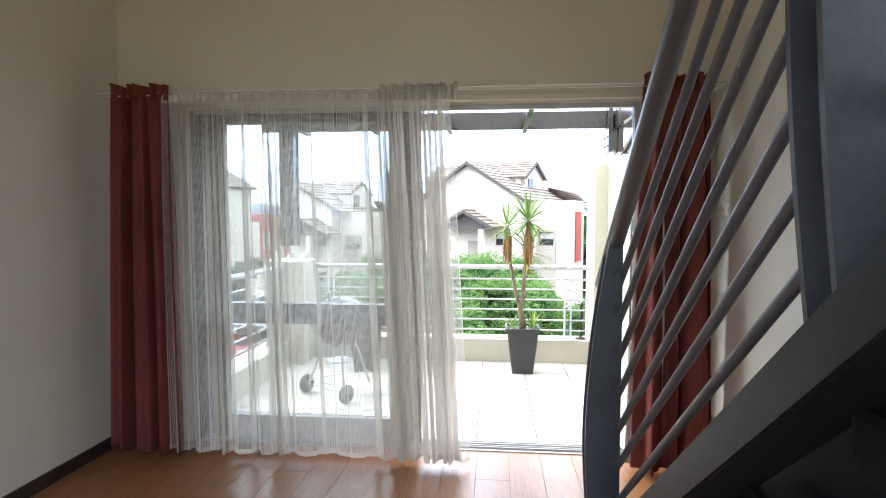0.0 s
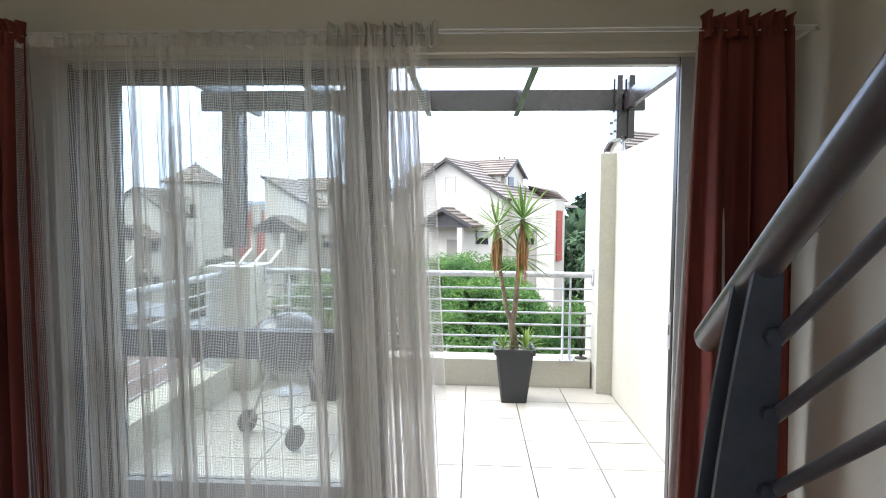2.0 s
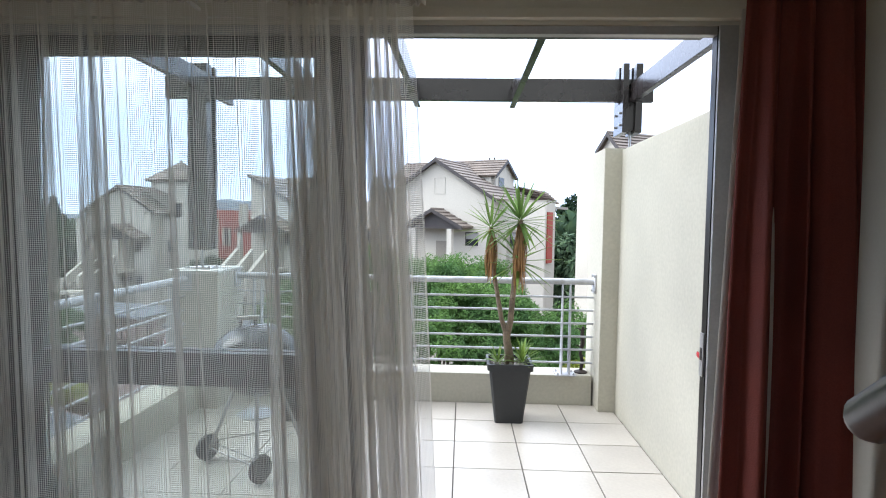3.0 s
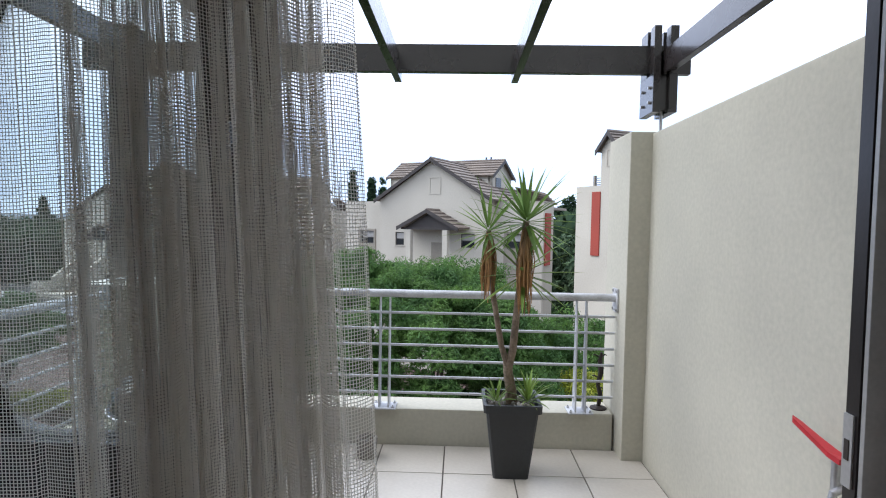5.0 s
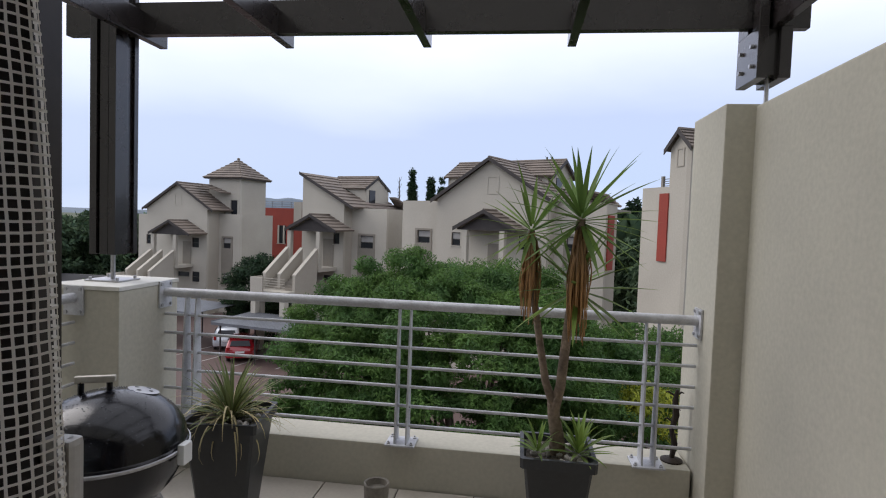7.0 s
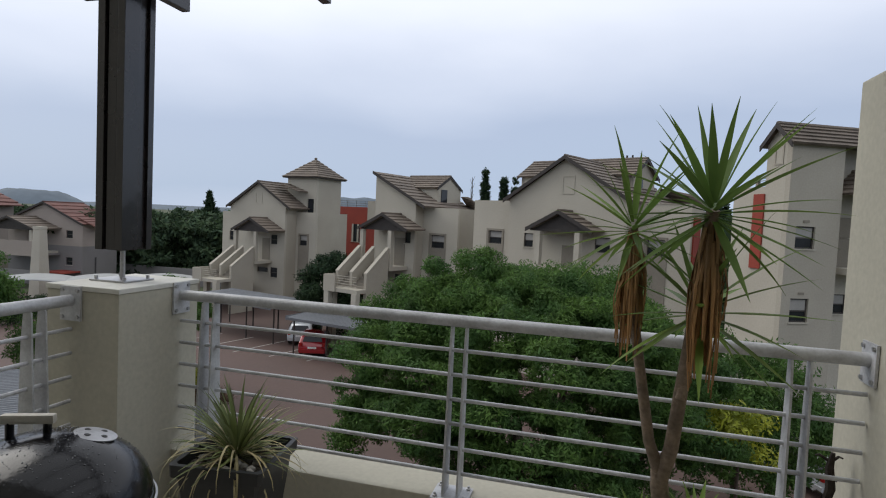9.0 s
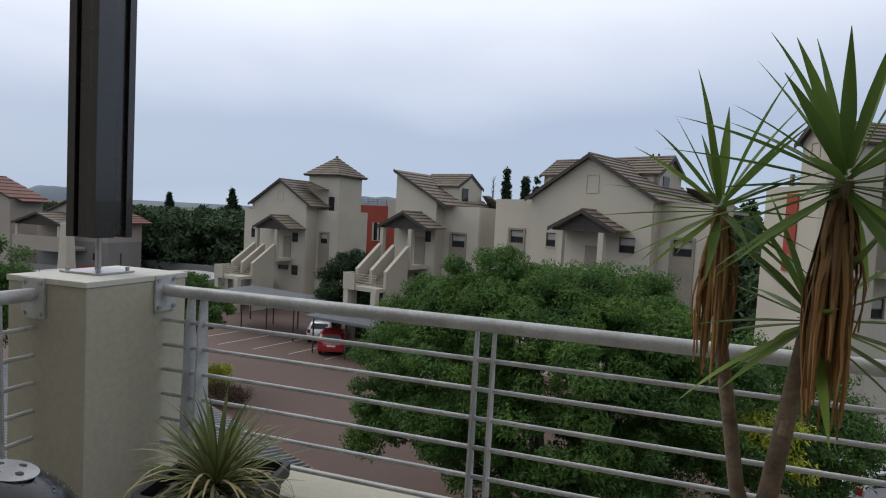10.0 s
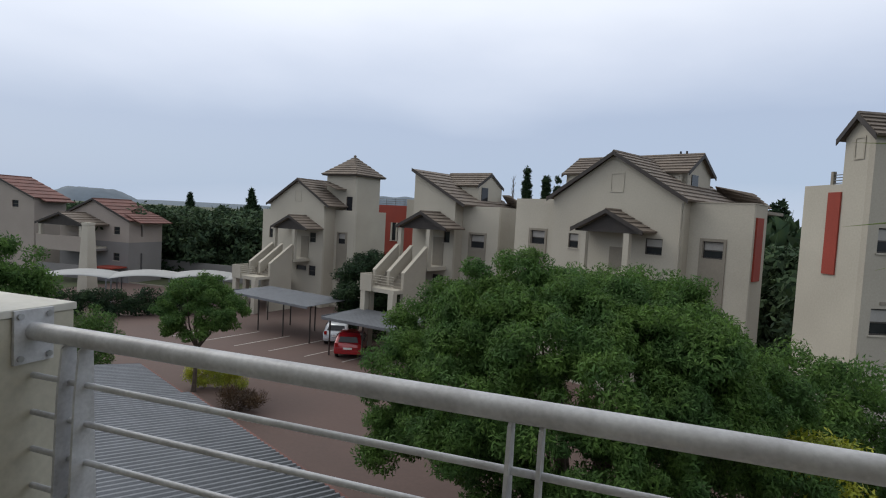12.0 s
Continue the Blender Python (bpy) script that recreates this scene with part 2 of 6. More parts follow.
def part(name, bm, mat, parent=None, label="", smooth=False, at=None):
    ob = new(name, finish(bm, name, mat, smooth))
    if parent is not None:
        ob.parent = parent
    if at is not None:
        ob.matrix_basis = at
    if label:
        tagged(ob, label)
    return ob


def thing(name, m, label, category, group="", kind=""):
    ob = new(name)
    ob.empty_display_size = 0.1
    ob.matrix_basis = m
    return tagged(ob, label, category, group, kind)


def box(x0, y0, z0, x1, y1, z1, bevel=0.0, bm=None):
    own = bmesh.new()
    m = Matrix.Translation(((x0 + x1) / 2, (y0 + y1) / 2, (z0 + z1) / 2)) @ Matrix.Diagonal((abs(x1 - x0), abs(y1 - y0), abs(z1 - z0), 1))
    bmesh.ops.create_cube(own, size=1, matrix=m)
    if bevel:
        bmesh.ops.bevel(own, geom=own.edges[:], offset=bevel, segments=2, affect="EDGES", profile=0.7)
    if bm is None:
        return own
    return merge(bm, own)


def merge(bm, other):
    tmp = bpy.data.meshes.new("tmp")
    other.to_mesh(tmp)
    other.free()
    bm.from_mesh(tmp)
    bpy.data.meshes.remove(tmp)
    return bm


def tube(points, radius, seg=12, bm=None, caps=True):
    """A round bar along points; radius: one number, or one for each point."""
    bm = bmesh.new() if bm is None else bm
    pts = [Vector(p) for p in points]
    rad = radius if isinstance(radius, (list, tuple)) else [radius] * len(pts)
    rings, up = [], None
    for i, p in enumerate(pts):
        d = (pts[min(i + 1, len(pts) - 1)] - pts[max(i - 1, 0)]).normalized()
        if up is None:
            up = Vector((0, 0, 1)) if abs(d.z) < 0.9 else Vector((1, 0, 0))
        side = d.cross(up).normalized()
        up = side.cross(d).normalized()
        rings.append([bm.verts.new(p + (side * math.cos(a) + up * math.sin(a)) * rad[i]) for a in (2 * math.pi * k / seg for k in range(seg))])
    for a, b in zip(rings, rings[1:]):
        for k in range(seg):
            bm.faces.new((a[k], a[(k + 1) % seg], b[(k + 1) % seg], b[k]))
    if caps:
        bm.faces.new(rings[0][::-1])
        bm.faces.new(rings[-1])
    return bm


def lathe(profile, seg=40, bm=None):
    """A turned shape round z from (radius, height) pairs."""
    bm = bmesh.new() if bm is None else bm
    rings = []
    for r, z in profile:
        rings.append([bm.verts.new((max(r, 0.0005) * math.cos(2 * math.pi * k / seg), max(r, 0.0005) * math.sin(2 * math.pi * k / seg), z)) for k in range(seg)])
    for a, b in zip(rings, rings[1:]):
        for k in range(seg):
            bm.faces.new((a[k], a[(k + 1) % seg], b[(k + 1) % seg], b[k]))
    bm.faces.new(rings[0][::-1])
    bm.faces.new(rings[-1])
    return bm


def prism(poly, push, bm=None):
    """A flat polygon pushed along a vector."""
    bm = bmesh.new() if bm is None else bm
    a = [bm.verts.new(p) for p in poly]
    b = [bm.verts.new(Vector(p) + Vector(push)) for p in poly]
    bm.faces.new(a[::-1])
    bm.faces.new(b)
    for i in range(len(a)):
        j = (i + 1) % len(a)
        bm.faces.new((a[i], a[j], b[j], b[i]))
    return bm


def structure(name, bm, mat, label, category, smooth=False):
    ob = part(name, bm, mat, None, "", smooth)
    return tagged(ob, label, category, "", "structure")


# ---- the room ----
XL, XR, YB, YD, ZC = -2.24, 1.40, -3.0, 3.70, 4.1   # side walls, back wall, door wall, ceiling
DX0, DX1, DZ = -1.80, 0.98, 2.12                     # the door opening
WT = 0.22                                           # thickness of the outer wall
bm = box(XL - 0.2, -0.4, -0.2, XL, YD + WT, ZC)
box(XL - 0.2, YB - 0.2, -0.2, XL, -2.5, ZC, bm=bm)
box(XL - 0.2, -2.5, -0.2, XL, -0.4, 0.5, bm=bm)
box(XL - 0.2, -2.5, 2.5, XL, -0.4, ZC, bm=bm)
structure("wall_left", bm, M_ROOM, "cream painted plaster side wall", "wall")
bm = box(XR, 0.5, -0.2, XR + 0.2, YD + WT, ZC)
box(XR, YB - 0.2, -0.2, XR + 0.2, -2.7, ZC, bm=bm)
box(XR, -2.7, -0.2, XR + 0.2, 0.5, 0.4, bm=bm)
box(XR, -2.7, 2.8, XR + 0.2, 0.5, ZC, bm=bm)
structure("wall_right", bm, M_ROOM, "cream painted plaster wall beside the stair", "wall")
bm = box(XL, YD, -0.2, DX0, YD + WT, ZC)
box(DX1, YD, -0.2, XR, YD + 0.045, ZC, bm=bm)
box(1.07, YD + 0.045, -0.2, XR, YD + WT, ZC, bm=bm)
box(DX1, YD + 0.045, DZ + 0.04, 1.07, YD + WT, ZC, bm=bm)
box(DX0, YD, DZ + 0.04, DX1, YD + WT, ZC, bm=bm)
box(DX0, YD, DZ, DX1, YD + 0.04, DZ + 0.04, bm=bm)
structure("wall_door", bm, M_ROOM, "cream painted plaster wall round the sliding door", "wall")
bm = box(XL, YB - 0.2, -0.2, XL + 0.25, YB, ZC)
box(XL + 3.1, YB - 0.2, -0.2, XR, YB, ZC, bm=bm)
box(XL + 0.25, YB - 0.2, 2.3, XL + 3.1, YB, ZC, bm=bm)
structure("wall_back", bm, M_ROOM, "cream painted plaster end wall with a wide opening", "wall")
structure("ceiling", box(XL - 0.2, YB - 0.2, ZC, XR + 0.2, YD + WT, ZC + 0.2), M_CEIL, "white painted plaster ceiling", "ceiling")
floor_ob = structure("floor", box(XL, YB, -0.2, XR, YD + 0.06, -0.012), M_BASE, "reddish brown laminate plank floor", "floor")
bm = box(XL, YB, 0.0, XL + 0.016, YD, 0.075, 0.003)
structure("baseboard", bm, M_BASE, "dark stained timber skirting board", "skirting")
structure("baseboard_right", box(XR - 0.016, YB, 0.0, XR, YD, 0.075, 0.003), M_BASE, "dark stained timber skirting board", "skirting")
structure("trim_lintel", box(DX0 - 0.06, YD - 0.035, 2.135, DX1 + 0.06, YD - 0.001, 2.172, 0.004), M_ROOM, "painted plaster moulding above the sliding door", "moulding")

# ---- the sliding door ----
door = tagged(thing("door_1", pose(0, 0, 0), "bronze aluminium sliding door standing open behind a voile curtain", "sliding door"), kind="structure")
bm = box(DX0 + 0.002, YD + 0.04, 0.0, DX0 + 0.05, YD + 0.15, DZ)
box(DX1 - 0.035, YD + 0.003, 0.0, DX1 - 0.002, YD + 0.042, DZ, bm=bm)
box(DX0 + 0.05, YD + 0.041, DZ - 0.002, DX1 - 0.035, YD + 0.15, DZ + 0.036, bm=bm)
part("frame", bm, M_ALU, door, "bronze aluminium frame")
part("head_lining", box(DX0 + 0.05, YD + 0.003, DZ - 0.03, DX1 - 0.032, YD + 0.038, DZ - 0.001, 0.002), M_PALEALU, door)
part("jamb_lining", box(DX1 - 0.033, YD - 0.014, 0.0, DX1 + 0.032, YD - 0.001, DZ - 0.002, 0.002), M_PALEALU, door)
strike = part("strike_plate", box(DX1 - 0.040, YD + 0.012, 0.86, DX1 - 0.035, YD + 0.042, 1.02, 0.001), M_PALEALU, door, "pale lock strike plate")
part("slot", box(DX1 - 0.042, YD + 0.020, 0.92, DX1 - 0.040, YD + 0.034, 0.965), M_BASE, strike)
bm = box(DX0 + 0.05, YD + 0.02, -0.02, DX1 - 0.045, YD + 0.17, 0.006, 0.002)
for yy in (0.05, 0.075, 0.11, 0.135):
    box(DX0 + 0.05, YD + yy, 0.006, DX1 - 0.045, YD + yy + 0.006, 0.018, bm=bm)
part("threshold_track", bm, M_PALEALU, door, "pale aluminium threshold track")


def leaf(name, x0, x1, y0, y1):
    lf = new(name)
    lf.parent = door
    sw, top, bot = 0.10, 0.075, 0.15
    mid0, mid1 = 0.765, 0.895
    part("stile", box(x0, y0, 0.02, x0 + sw, y1, DZ - 0.006, 0.003), M_ALU, lf)
    part("stile", box(x1 - sw, y0, 0.02, x1, y1, DZ - 0.006, 0.003), M_ALU, lf)
    part("top_rail", box(x0 + sw, y0, DZ - 0.006 - top, x1 - sw, y1, DZ - 0.006, 0.003), M_ALU, lf)
    part("bottom_rail", box(x0 + sw, y0, 0.02, x1 - sw, y1, 0.02 + bot, 0.003), M_PALEALU, lf)
    part("middle_rail", box(x0 + sw, y0, mid0, x1 - sw, y1, mid1, 0.003), M_ALU, lf)
    for z0, z1 in ((0.02 + bot, mid0), (mid1, DZ - 0.006 - top)):
        g = part("pane", box(x0 + sw, (y0 + y1) / 2 - 0.003, z0, x1 - sw, (y0 + y1) / 2 + 0.003, z1), M_GLASS, lf, "clear glass pane")
        g.visible_shadow = False
    return lf


leaf("fixed_leaf", DX0 + 0.05, -0.42, YD + 0.10, YD + 0.14)
slider = leaf("sliding_leaf", DX0 + 0.13, -0.315, YD + 0.05, YD + 0.09)
bm = bmesh.new()
for z0, z1 in ((0.85, 0.88), (1.115, 1.145)):
    box(-0.316, YD + 0.058, z0, -0.280, YD + 0.082, z1, 0.006, bm=bm)
box(-0.296, YD + 0.058, 0.85, -0.278, YD + 0.082, 1.145, 0.008, bm=bm)
part("pull_handle", bm, M_PALEALU, slider, "pale grey pull handle on the door's edge")


# ---- curtains ----
def drape(name, x0, x1, x0b, x1b, y, z0, z1, folds, depth, mat, label, seed, uvs=False, bunch=None, n=260, rows=26, parent=None, lap=0.0, hem_rows=False):
    """A hanging cloth with folds; bunch(s) places the cloth along its width, 0 to 1."""
    rnd = random.Random(seed)
    ph = [rnd.uniform(0, 6.28) for _ in range(6)]
    bm = bmesh.new()
    uv = bm.loops.layers.uv.new("cloth")
    grid, arcs = [], []
    steps = [j / rows for j in range(rows)] + ([1 - 0.028 / (z1 - z0)] if hem_rows else []) + [1.0]
    for h in steps:
        z = z1 + (z0 - z1) * h
        row = []
        for i in range(n + 1):
            s = i / n
            u, amp = bunch(s) if bunch else (s, 1.0)
            xa, xb = x0 + (x0b - x0) * h, x1 + (x1b - x1) * h
            a = 2 * math.pi * folds * s + 0.9 * math.sin(3.1 * s * 6.28 + ph[0]) + 0.5 * math.sin(h * 2.2 + ph[1] + s * 9)
            open_up = 0.45 + 0.55 * min(1, h * 3.0)
            yy = depth * amp * open_up * (math.sin(a) + 0.35 * math.sin(2.3 * a + ph[2]) + 0.25 * math.sin(0.41 * a + ph[3]))
            xx = xa + (xb - xa) * u + 0.3 * depth * amp * math.cos(a * 0.7 + ph[4]) * open_up + lap * math.sin(2 * a) * (0.5 + 0.9 * abs(math.sin(0.23 * a + ph[5]))) * open_up
            hem = 0.012 * math.sin(a * 0.5 + ph[5]) * h
            row.append(bm.verts.new((xx, y + yy, z + hem)))
        grid.append(row)
    arc = [0.0]
    mid = grid[rows // 2]
    for a, b in zip(mid, mid[1:]):
        arc.append(arc[-1] + (b.co - a.co).length)
    for j in range(len(steps) - 1):
        for i in range(n):
            f = bm.faces.new((grid[j][i], grid[j][i + 1], grid[j + 1][i + 1], grid[j + 1][i]))
            for lp, (ii, jj) in zip(f.loops, ((i, j), (i + 1, j), (i + 1, j + 1), (i, j + 1))):
                lp[uv].uv = (arc[ii], (z1 - z0) * steps[jj])
    edge = [[v.co.copy() for v in line] for line in grid[-2:]]
    me = bpy.data.meshes.new(name)
    bm.to_mesh(me)
    bm.free()
    me.materials.append(mat)
    me.shade_smooth()
    ob = new(name, me)
    if parent is not None:
        ob.parent = parent
    if hem_rows:
        # the turned-up hem: a second layer over the lowest band
        bm = bmesh.new()
        uv = bm.loops.layers.uv.new("cloth")
        rws = [[bm.verts.new(Vector(co) + Vector((0, -0.0025, 0))) for co in line] for line in edge]
        for i in range(n):
            f = bm.faces.new((rws[0][i], rws[0][i + 1], rws[1][i + 1], rws[1][i]))
            for lp, (ii, v) in zip(f.loops, ((i, 0.0), (i + 1, 0.0), (i + 1, 0.028), (i, 0.028))):
                lp[uv].uv = (arc[ii] + 0.0027, v)
        he = finish(bm, "hem", mat, True, 180)
        h_ob = new("hem", he)
        h_ob.parent = parent
    return ob


def heading(x0, x1, y, z, depth, folds, mat, parent, seed, tall=0.07):
    """The gathered frill along a curtain's top edge."""
    rnd = random.Random(seed)
    bm = bmesh.new()
    n = int(folds * 10)
    rows = [[], [], [], []]
    for i in range(n + 1):
        s = i / n
        a = 2 * math.pi * folds * s + rnd.uniform(-0.3, 0.3)
        for k, (h, d) in enumerate(((-0.5, 1.0), (0.0, 0.5), (0.25, 0.6), (0.5, 1.5))):
            rows[k].append(bm.verts.new((x0 + (x1 - x0) * s + 0.006 * math.cos(a * 0.7), y + depth * d * math.sin(a) - 0.004, z + tall * h + (0.008 * math.sin(a * 0.37) if k == 3 else 0))))
    for a, b in zip(rows, rows[1:]):
        for i in range(n):
            bm.faces.new((a[i], a[i + 1], b[i + 1], b[i]))
    ob = part("heading", bm, mat, parent, "gathered heading tape", True)
    so = ob.modifiers.new("thickness", "SOLIDIFY")
    so.thickness = 0.003
    return ob


def red_curtain(x0, x1, x0b, x1b, y, seed, label):
    c = thing("red_curtain", pose(0, 0, 0), label, "curtain", "red curtains beside the sliding door")
    d = drape("cloth", x0, x1, x0b, x1b, y, 0.03, 2.165, 3.5, 0.046, M_RED, "", seed, parent=c, n=220)
    so = d.modifiers.new("thickness", "SOLIDIFY")
    so.thickness = 0.004
    heading(x0, x1, y, 2.17, 0.026, 8, M_RED, c, seed + 5, 0.09)
    return c


red_curtain(-2.13, -1.765, -2.185, -1.715, 3.47, 3, "rust red floor-length curtain gathered against the wall corner")
right_red = red_curtain(0.935, 1.285, 0.91, 1.36, 3.47, 8, "rust red floor-length curtain gathered beside the open door")

li = drape("lining", 0.95, 1.10, 0.880, 1.10, 3.54, 0.04, 2.12, 2, 0.008, M_TAPE, "", 9, parent=right_red, n=40)
tagged(li, "pale cotton lining")
so = li.modifiers.new("thickness", "SOLIDIFY")
so.thickness = 0.002

# runs of the voile along its width: metres wide, cloth used for each metre
RUNS = [(0.224, 2.6), (0.094, 1.0), (0.113, 4.0), (0.11, 1.0), (0.032, 5.0), (0.093, 1.3), (0.066, 4.5), (0.091, 2.2),
        (0.144, 1.0), (0.010, 4.0), (0.30, 1.0), (0.031, 4.5), (0.059, 1.0), (0.135, 6.5), (0.055, 3.0), (0.20, 6.0), (0.032, 2.2)]
RUN_CLOTH = sum(w * c for w, c in RUNS)
RUN_WIDE = sum(w for w, c in RUNS)


def sheer_place(s):
    """How far along the width the cloth has come, and whether it is gathered there."""
    left, x = s * RUN_CLOTH, 0.0
    for w, c in RUNS:
        if left <= w * c:
            return (x + left / c) / RUN_WIDE, 1.0 if c > 2 else 0.16
        left -= w * c
        x += w
    return 1.0, 1.0


def sheer_bunch(s):
    """Flat see-through stretches between gathered strips, then gathered tight at the free edge."""
    u = sheer_place(s)[0]
    amp = sum(sheer_place(min(1, max(0, s + k * 0.004)))[1] for k in range(-3, 4)) / 7
    return u, amp * (1.0 + 0.25 * (u > 0.74))


sheer = thing("sheer_curtain", pose(0, 0, 0), "cream open-weave voile curtain gathered at its free edge", "curtain")
drape("cloth", -1.85, -0.128, -1.82, -0.015, 3.47, 0.045, 2.14, 34, 0.026, M_SHEER, "", 21, bunch=sheer_bunch, n=1500, rows=26, parent=sheer, lap=0.013, hem_rows=True)
heading(-1.85, -0.52, 3.47, 2.135, 0.012, 30, M_TAPE, sheer, 31, 0.05)
heading(-0.52, -0.08, 3.47, 2.145, 0.020, 17, M_TAPE, sheer, 32, 0.085)
track = thing("curtain_track", pose(0, 0, 0), "slim white double curtain wire across the door wall", "curtain rail")
part("wire", tube([(XL + 0.02, 3.485, 2.175), (XR - 0.02, 3.485, 2.175)], 0.004, 8), M_WHITE, track)
part("wire", tube([(XL + 0.02, 3.47, 2.155), (XR - 0.02, 3.47, 2.155)], 0.003, 8), M_WHITE, track)
for hx in (-2.1, -0.9, -0.3, 1.36):
    part("bracket", box(hx - 0.005, 3.467, 2.152, hx + 0.005, 3.70, 2.165, 0.002), M_WHITE, track)


# ---- the steel stair ----
SX0, SX1 = 0.52, 1.38        # outer and wall side of the flight
SLOPE = 0.79                 # rise over run; the flight climbs towards -y
POST_Y, POST_GAP = 2.07, 0.055


def stair_z(y):
    return 0.352 + SLOPE * (2.1 - y)


def rail_z(y):
    return 1.222 + 0.815 * (2.25 - y)


stair = thing("steel_stair", pose(0, 0, 0), "charcoal steel stair with round rail and slanting bars", "staircase")
for sx in (SX0 - 0.075, SX1 - 0.085):
    prof = [(sx, 2.52, 0.0), (sx, 2.42, 0.0), (sx, 2.30, stair_z(2.30) - 0.085), (sx, -0.9, stair_z(-0.9) - 0.085), (sx, -0.9, stair_z(-0.9)), (sx, 2.54, stair_z(2.54))]
    bm = prism(prof, (0.085, 0, 0))
    bmesh.ops.bevel(bm, geom=bm.edges[:], offset=0.006, segments=2, affect="EDGES")
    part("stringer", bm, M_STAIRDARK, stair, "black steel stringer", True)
for k in range(13):
    ty = 2.40 - 0.25 * k
    tz = stair_z(ty) - 0.07
    bm = box(SX0 - 0.01, ty - 0.27, tz - 0.012, SX1 - 0.06, ty, tz, 0.003)
    box(SX0 - 0.01, ty - 0.012, tz - 0.055, SX1 - 0.06, ty, tz - 0.012, 0.003, bm=bm)
    box(SX0 - 0.01, ty - 0.26, tz - 0.075, SX0 + 0.0, ty - 0.012, tz - 0.012, 0.002, bm=bm)
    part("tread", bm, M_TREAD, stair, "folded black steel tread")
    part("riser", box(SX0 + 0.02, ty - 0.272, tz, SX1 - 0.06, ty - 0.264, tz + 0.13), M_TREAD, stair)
# added black sheet, stands in for the shade under the flight
part("side_panel", prism([(0.60, 2.45, 0.0), (0.60, -0.9, 0.0), (0.60, -0.9, stair_z(-0.9) - 0.015), (0.60, 2.45, stair_z(2.45) - 0.015)], (0.02, 0, 0)), M_TREAD, stair, "added black panel that darkens the gaps under the treads")
part("handrail", tube([(0.515, 2.285, rail_z(2.285)), (0.515, 2.277, rail_z(2.277)), (0.515, -0.8, rail_z(-0.8))], [0.022, 0.027, 0.027], 20), M_STAIRRAIL, stair, "grey round steel handrail", True)
for k in range(7):
    z = 1.248 - 0.118 * k
    part("bar", tube([(0.535, POST_Y + 0.06, z - 0.06 * SLOPE), (0.535, -0.8, z + SLOPE * (POST_Y + 0.8))], 0.0105, 12), M_STAIRRAIL, stair, "", True)


def plate_post(name, y, label):
    """Two parallel flats across the flight, their outer edge bowed, held by short bolts."""
    lift = SLOPE * (POST_Y - y)
    top = rail_z(y) - 0.012
    post = tagged(new(name), label)
    post.parent = stair
    for o in (0.0, POST_GAP):
        poly = []
        for k in range(17):
            foot = stair_z(y + o) - 0.012
            z = foot + (top - foot - 0.02 * (o > 0)) * k / 16
            f = (z - lift - 0.72) / 0.63
            poly.append((0.428 + 0.066 * min(1.4, abs(f)) ** 1.7, y + o, z))
        poly += [(0.536, y + o, poly[-1][2]), (0.536, y + o, foot)]
        bm = prism(poly, (0, 0.009, 0))
        part("post_plate", bm, M_STAIRGREY, post)
    for k in range(7):
        z = 1.248 - 0.118 * k + SLOPE * (POST_Y - y)
        part("bolt", tube([(0.520, y - 0.012, z), (0.520, y + POST_GAP + 0.018, z)], 0.013, 10), M_STAIRGREY, post, "", True)
    return post


plate_post("newel_post", POST_Y, "bowed charcoal steel plates of the newel post")
plate_post("upper_post", 0.83, "bowed charcoal steel plates of a post")

# ---- the balcony ----
BX0, BX1, BZ = -2.20, 1.245, -0.03
PF, PB, PZ = 6.11, 6.36, 0.205                # front parapet: inner face, outer face, top
structure("balcony_slab", box(BX0 - 0.05, YD + WT, -0.35, BX1 + 0.2, PB, BZ - 0.008), M_GROUT, "tiled balcony slab with dark joints", "balcony floor")
structure("parapet_front", box(-1.78, PF, BZ - 0.01, 1.10, PB, PZ, 0.006), M_BALCONY, "low cream plastered parapet under the railing", "parapet")
structure("parapet_left", box(-2.16, YD + WT, BZ - 0.01, -1.92, 5.78, PZ, 0.006), M_BALCONY, "low cream plastered parapet under the side railing", "parapet")
structure("wall_balcony", box(BX1, YD + WT, -0.3, BX1 + 0.16, 6.42, 1.975, 0.008), M_BALCONY, "cream plastered balcony dividing wall", "wall")
structure("wall_pillar", box(1.115, 5.95, -0.3, BX1 + 0.02, 6.42, 1.985, 0.008), M_BALCONY, "cream plastered pillar at the end of the dividing wall", "pillar")
bm = box(-2.16, 5.785, -0.3, -1.775, 6.275, 0.995, 0.006)
column = structure("corner_column", bm, M_BALCONY, "square cream plastered corner column with a pale coping", "column")
part("coping", box(-2.165, 5.78, 0.996, -1.77, 6.28, 1.018, 0.004), M_COPING, column, "pale painted coping")
# outer walls of the home around the balcony, below and above
structure("wall_outer_below", box(-2.25, YD + WT, -7.5, 1.405, PB - 0.1, -0.36), M_BALCONY, "cream plastered wall below the balcony", "wall")
structure("wall_outer_left", box(-12.0, YD - 0.4, -7.5, XL - 0.2, YD + WT - 0.005, 6.4), M_BALCONY, "cream plastered outer wall", "wall")
structure("wall_outer_right", box(XR + 0.2, YD - 0.4, -7.5, 9.0, YD + WT - 0.005, 6.4), M_BALCONY, "cream plastered outer wall of the next home", "wall")
structure("wall_outer_above", box(XL - 0.2, YD - 0.1, ZC + 0.201, XR + 0.2, YD + WT - 0.005, 6.4), M_BALCONY, "cream plastered outer wall above the room", "wall")


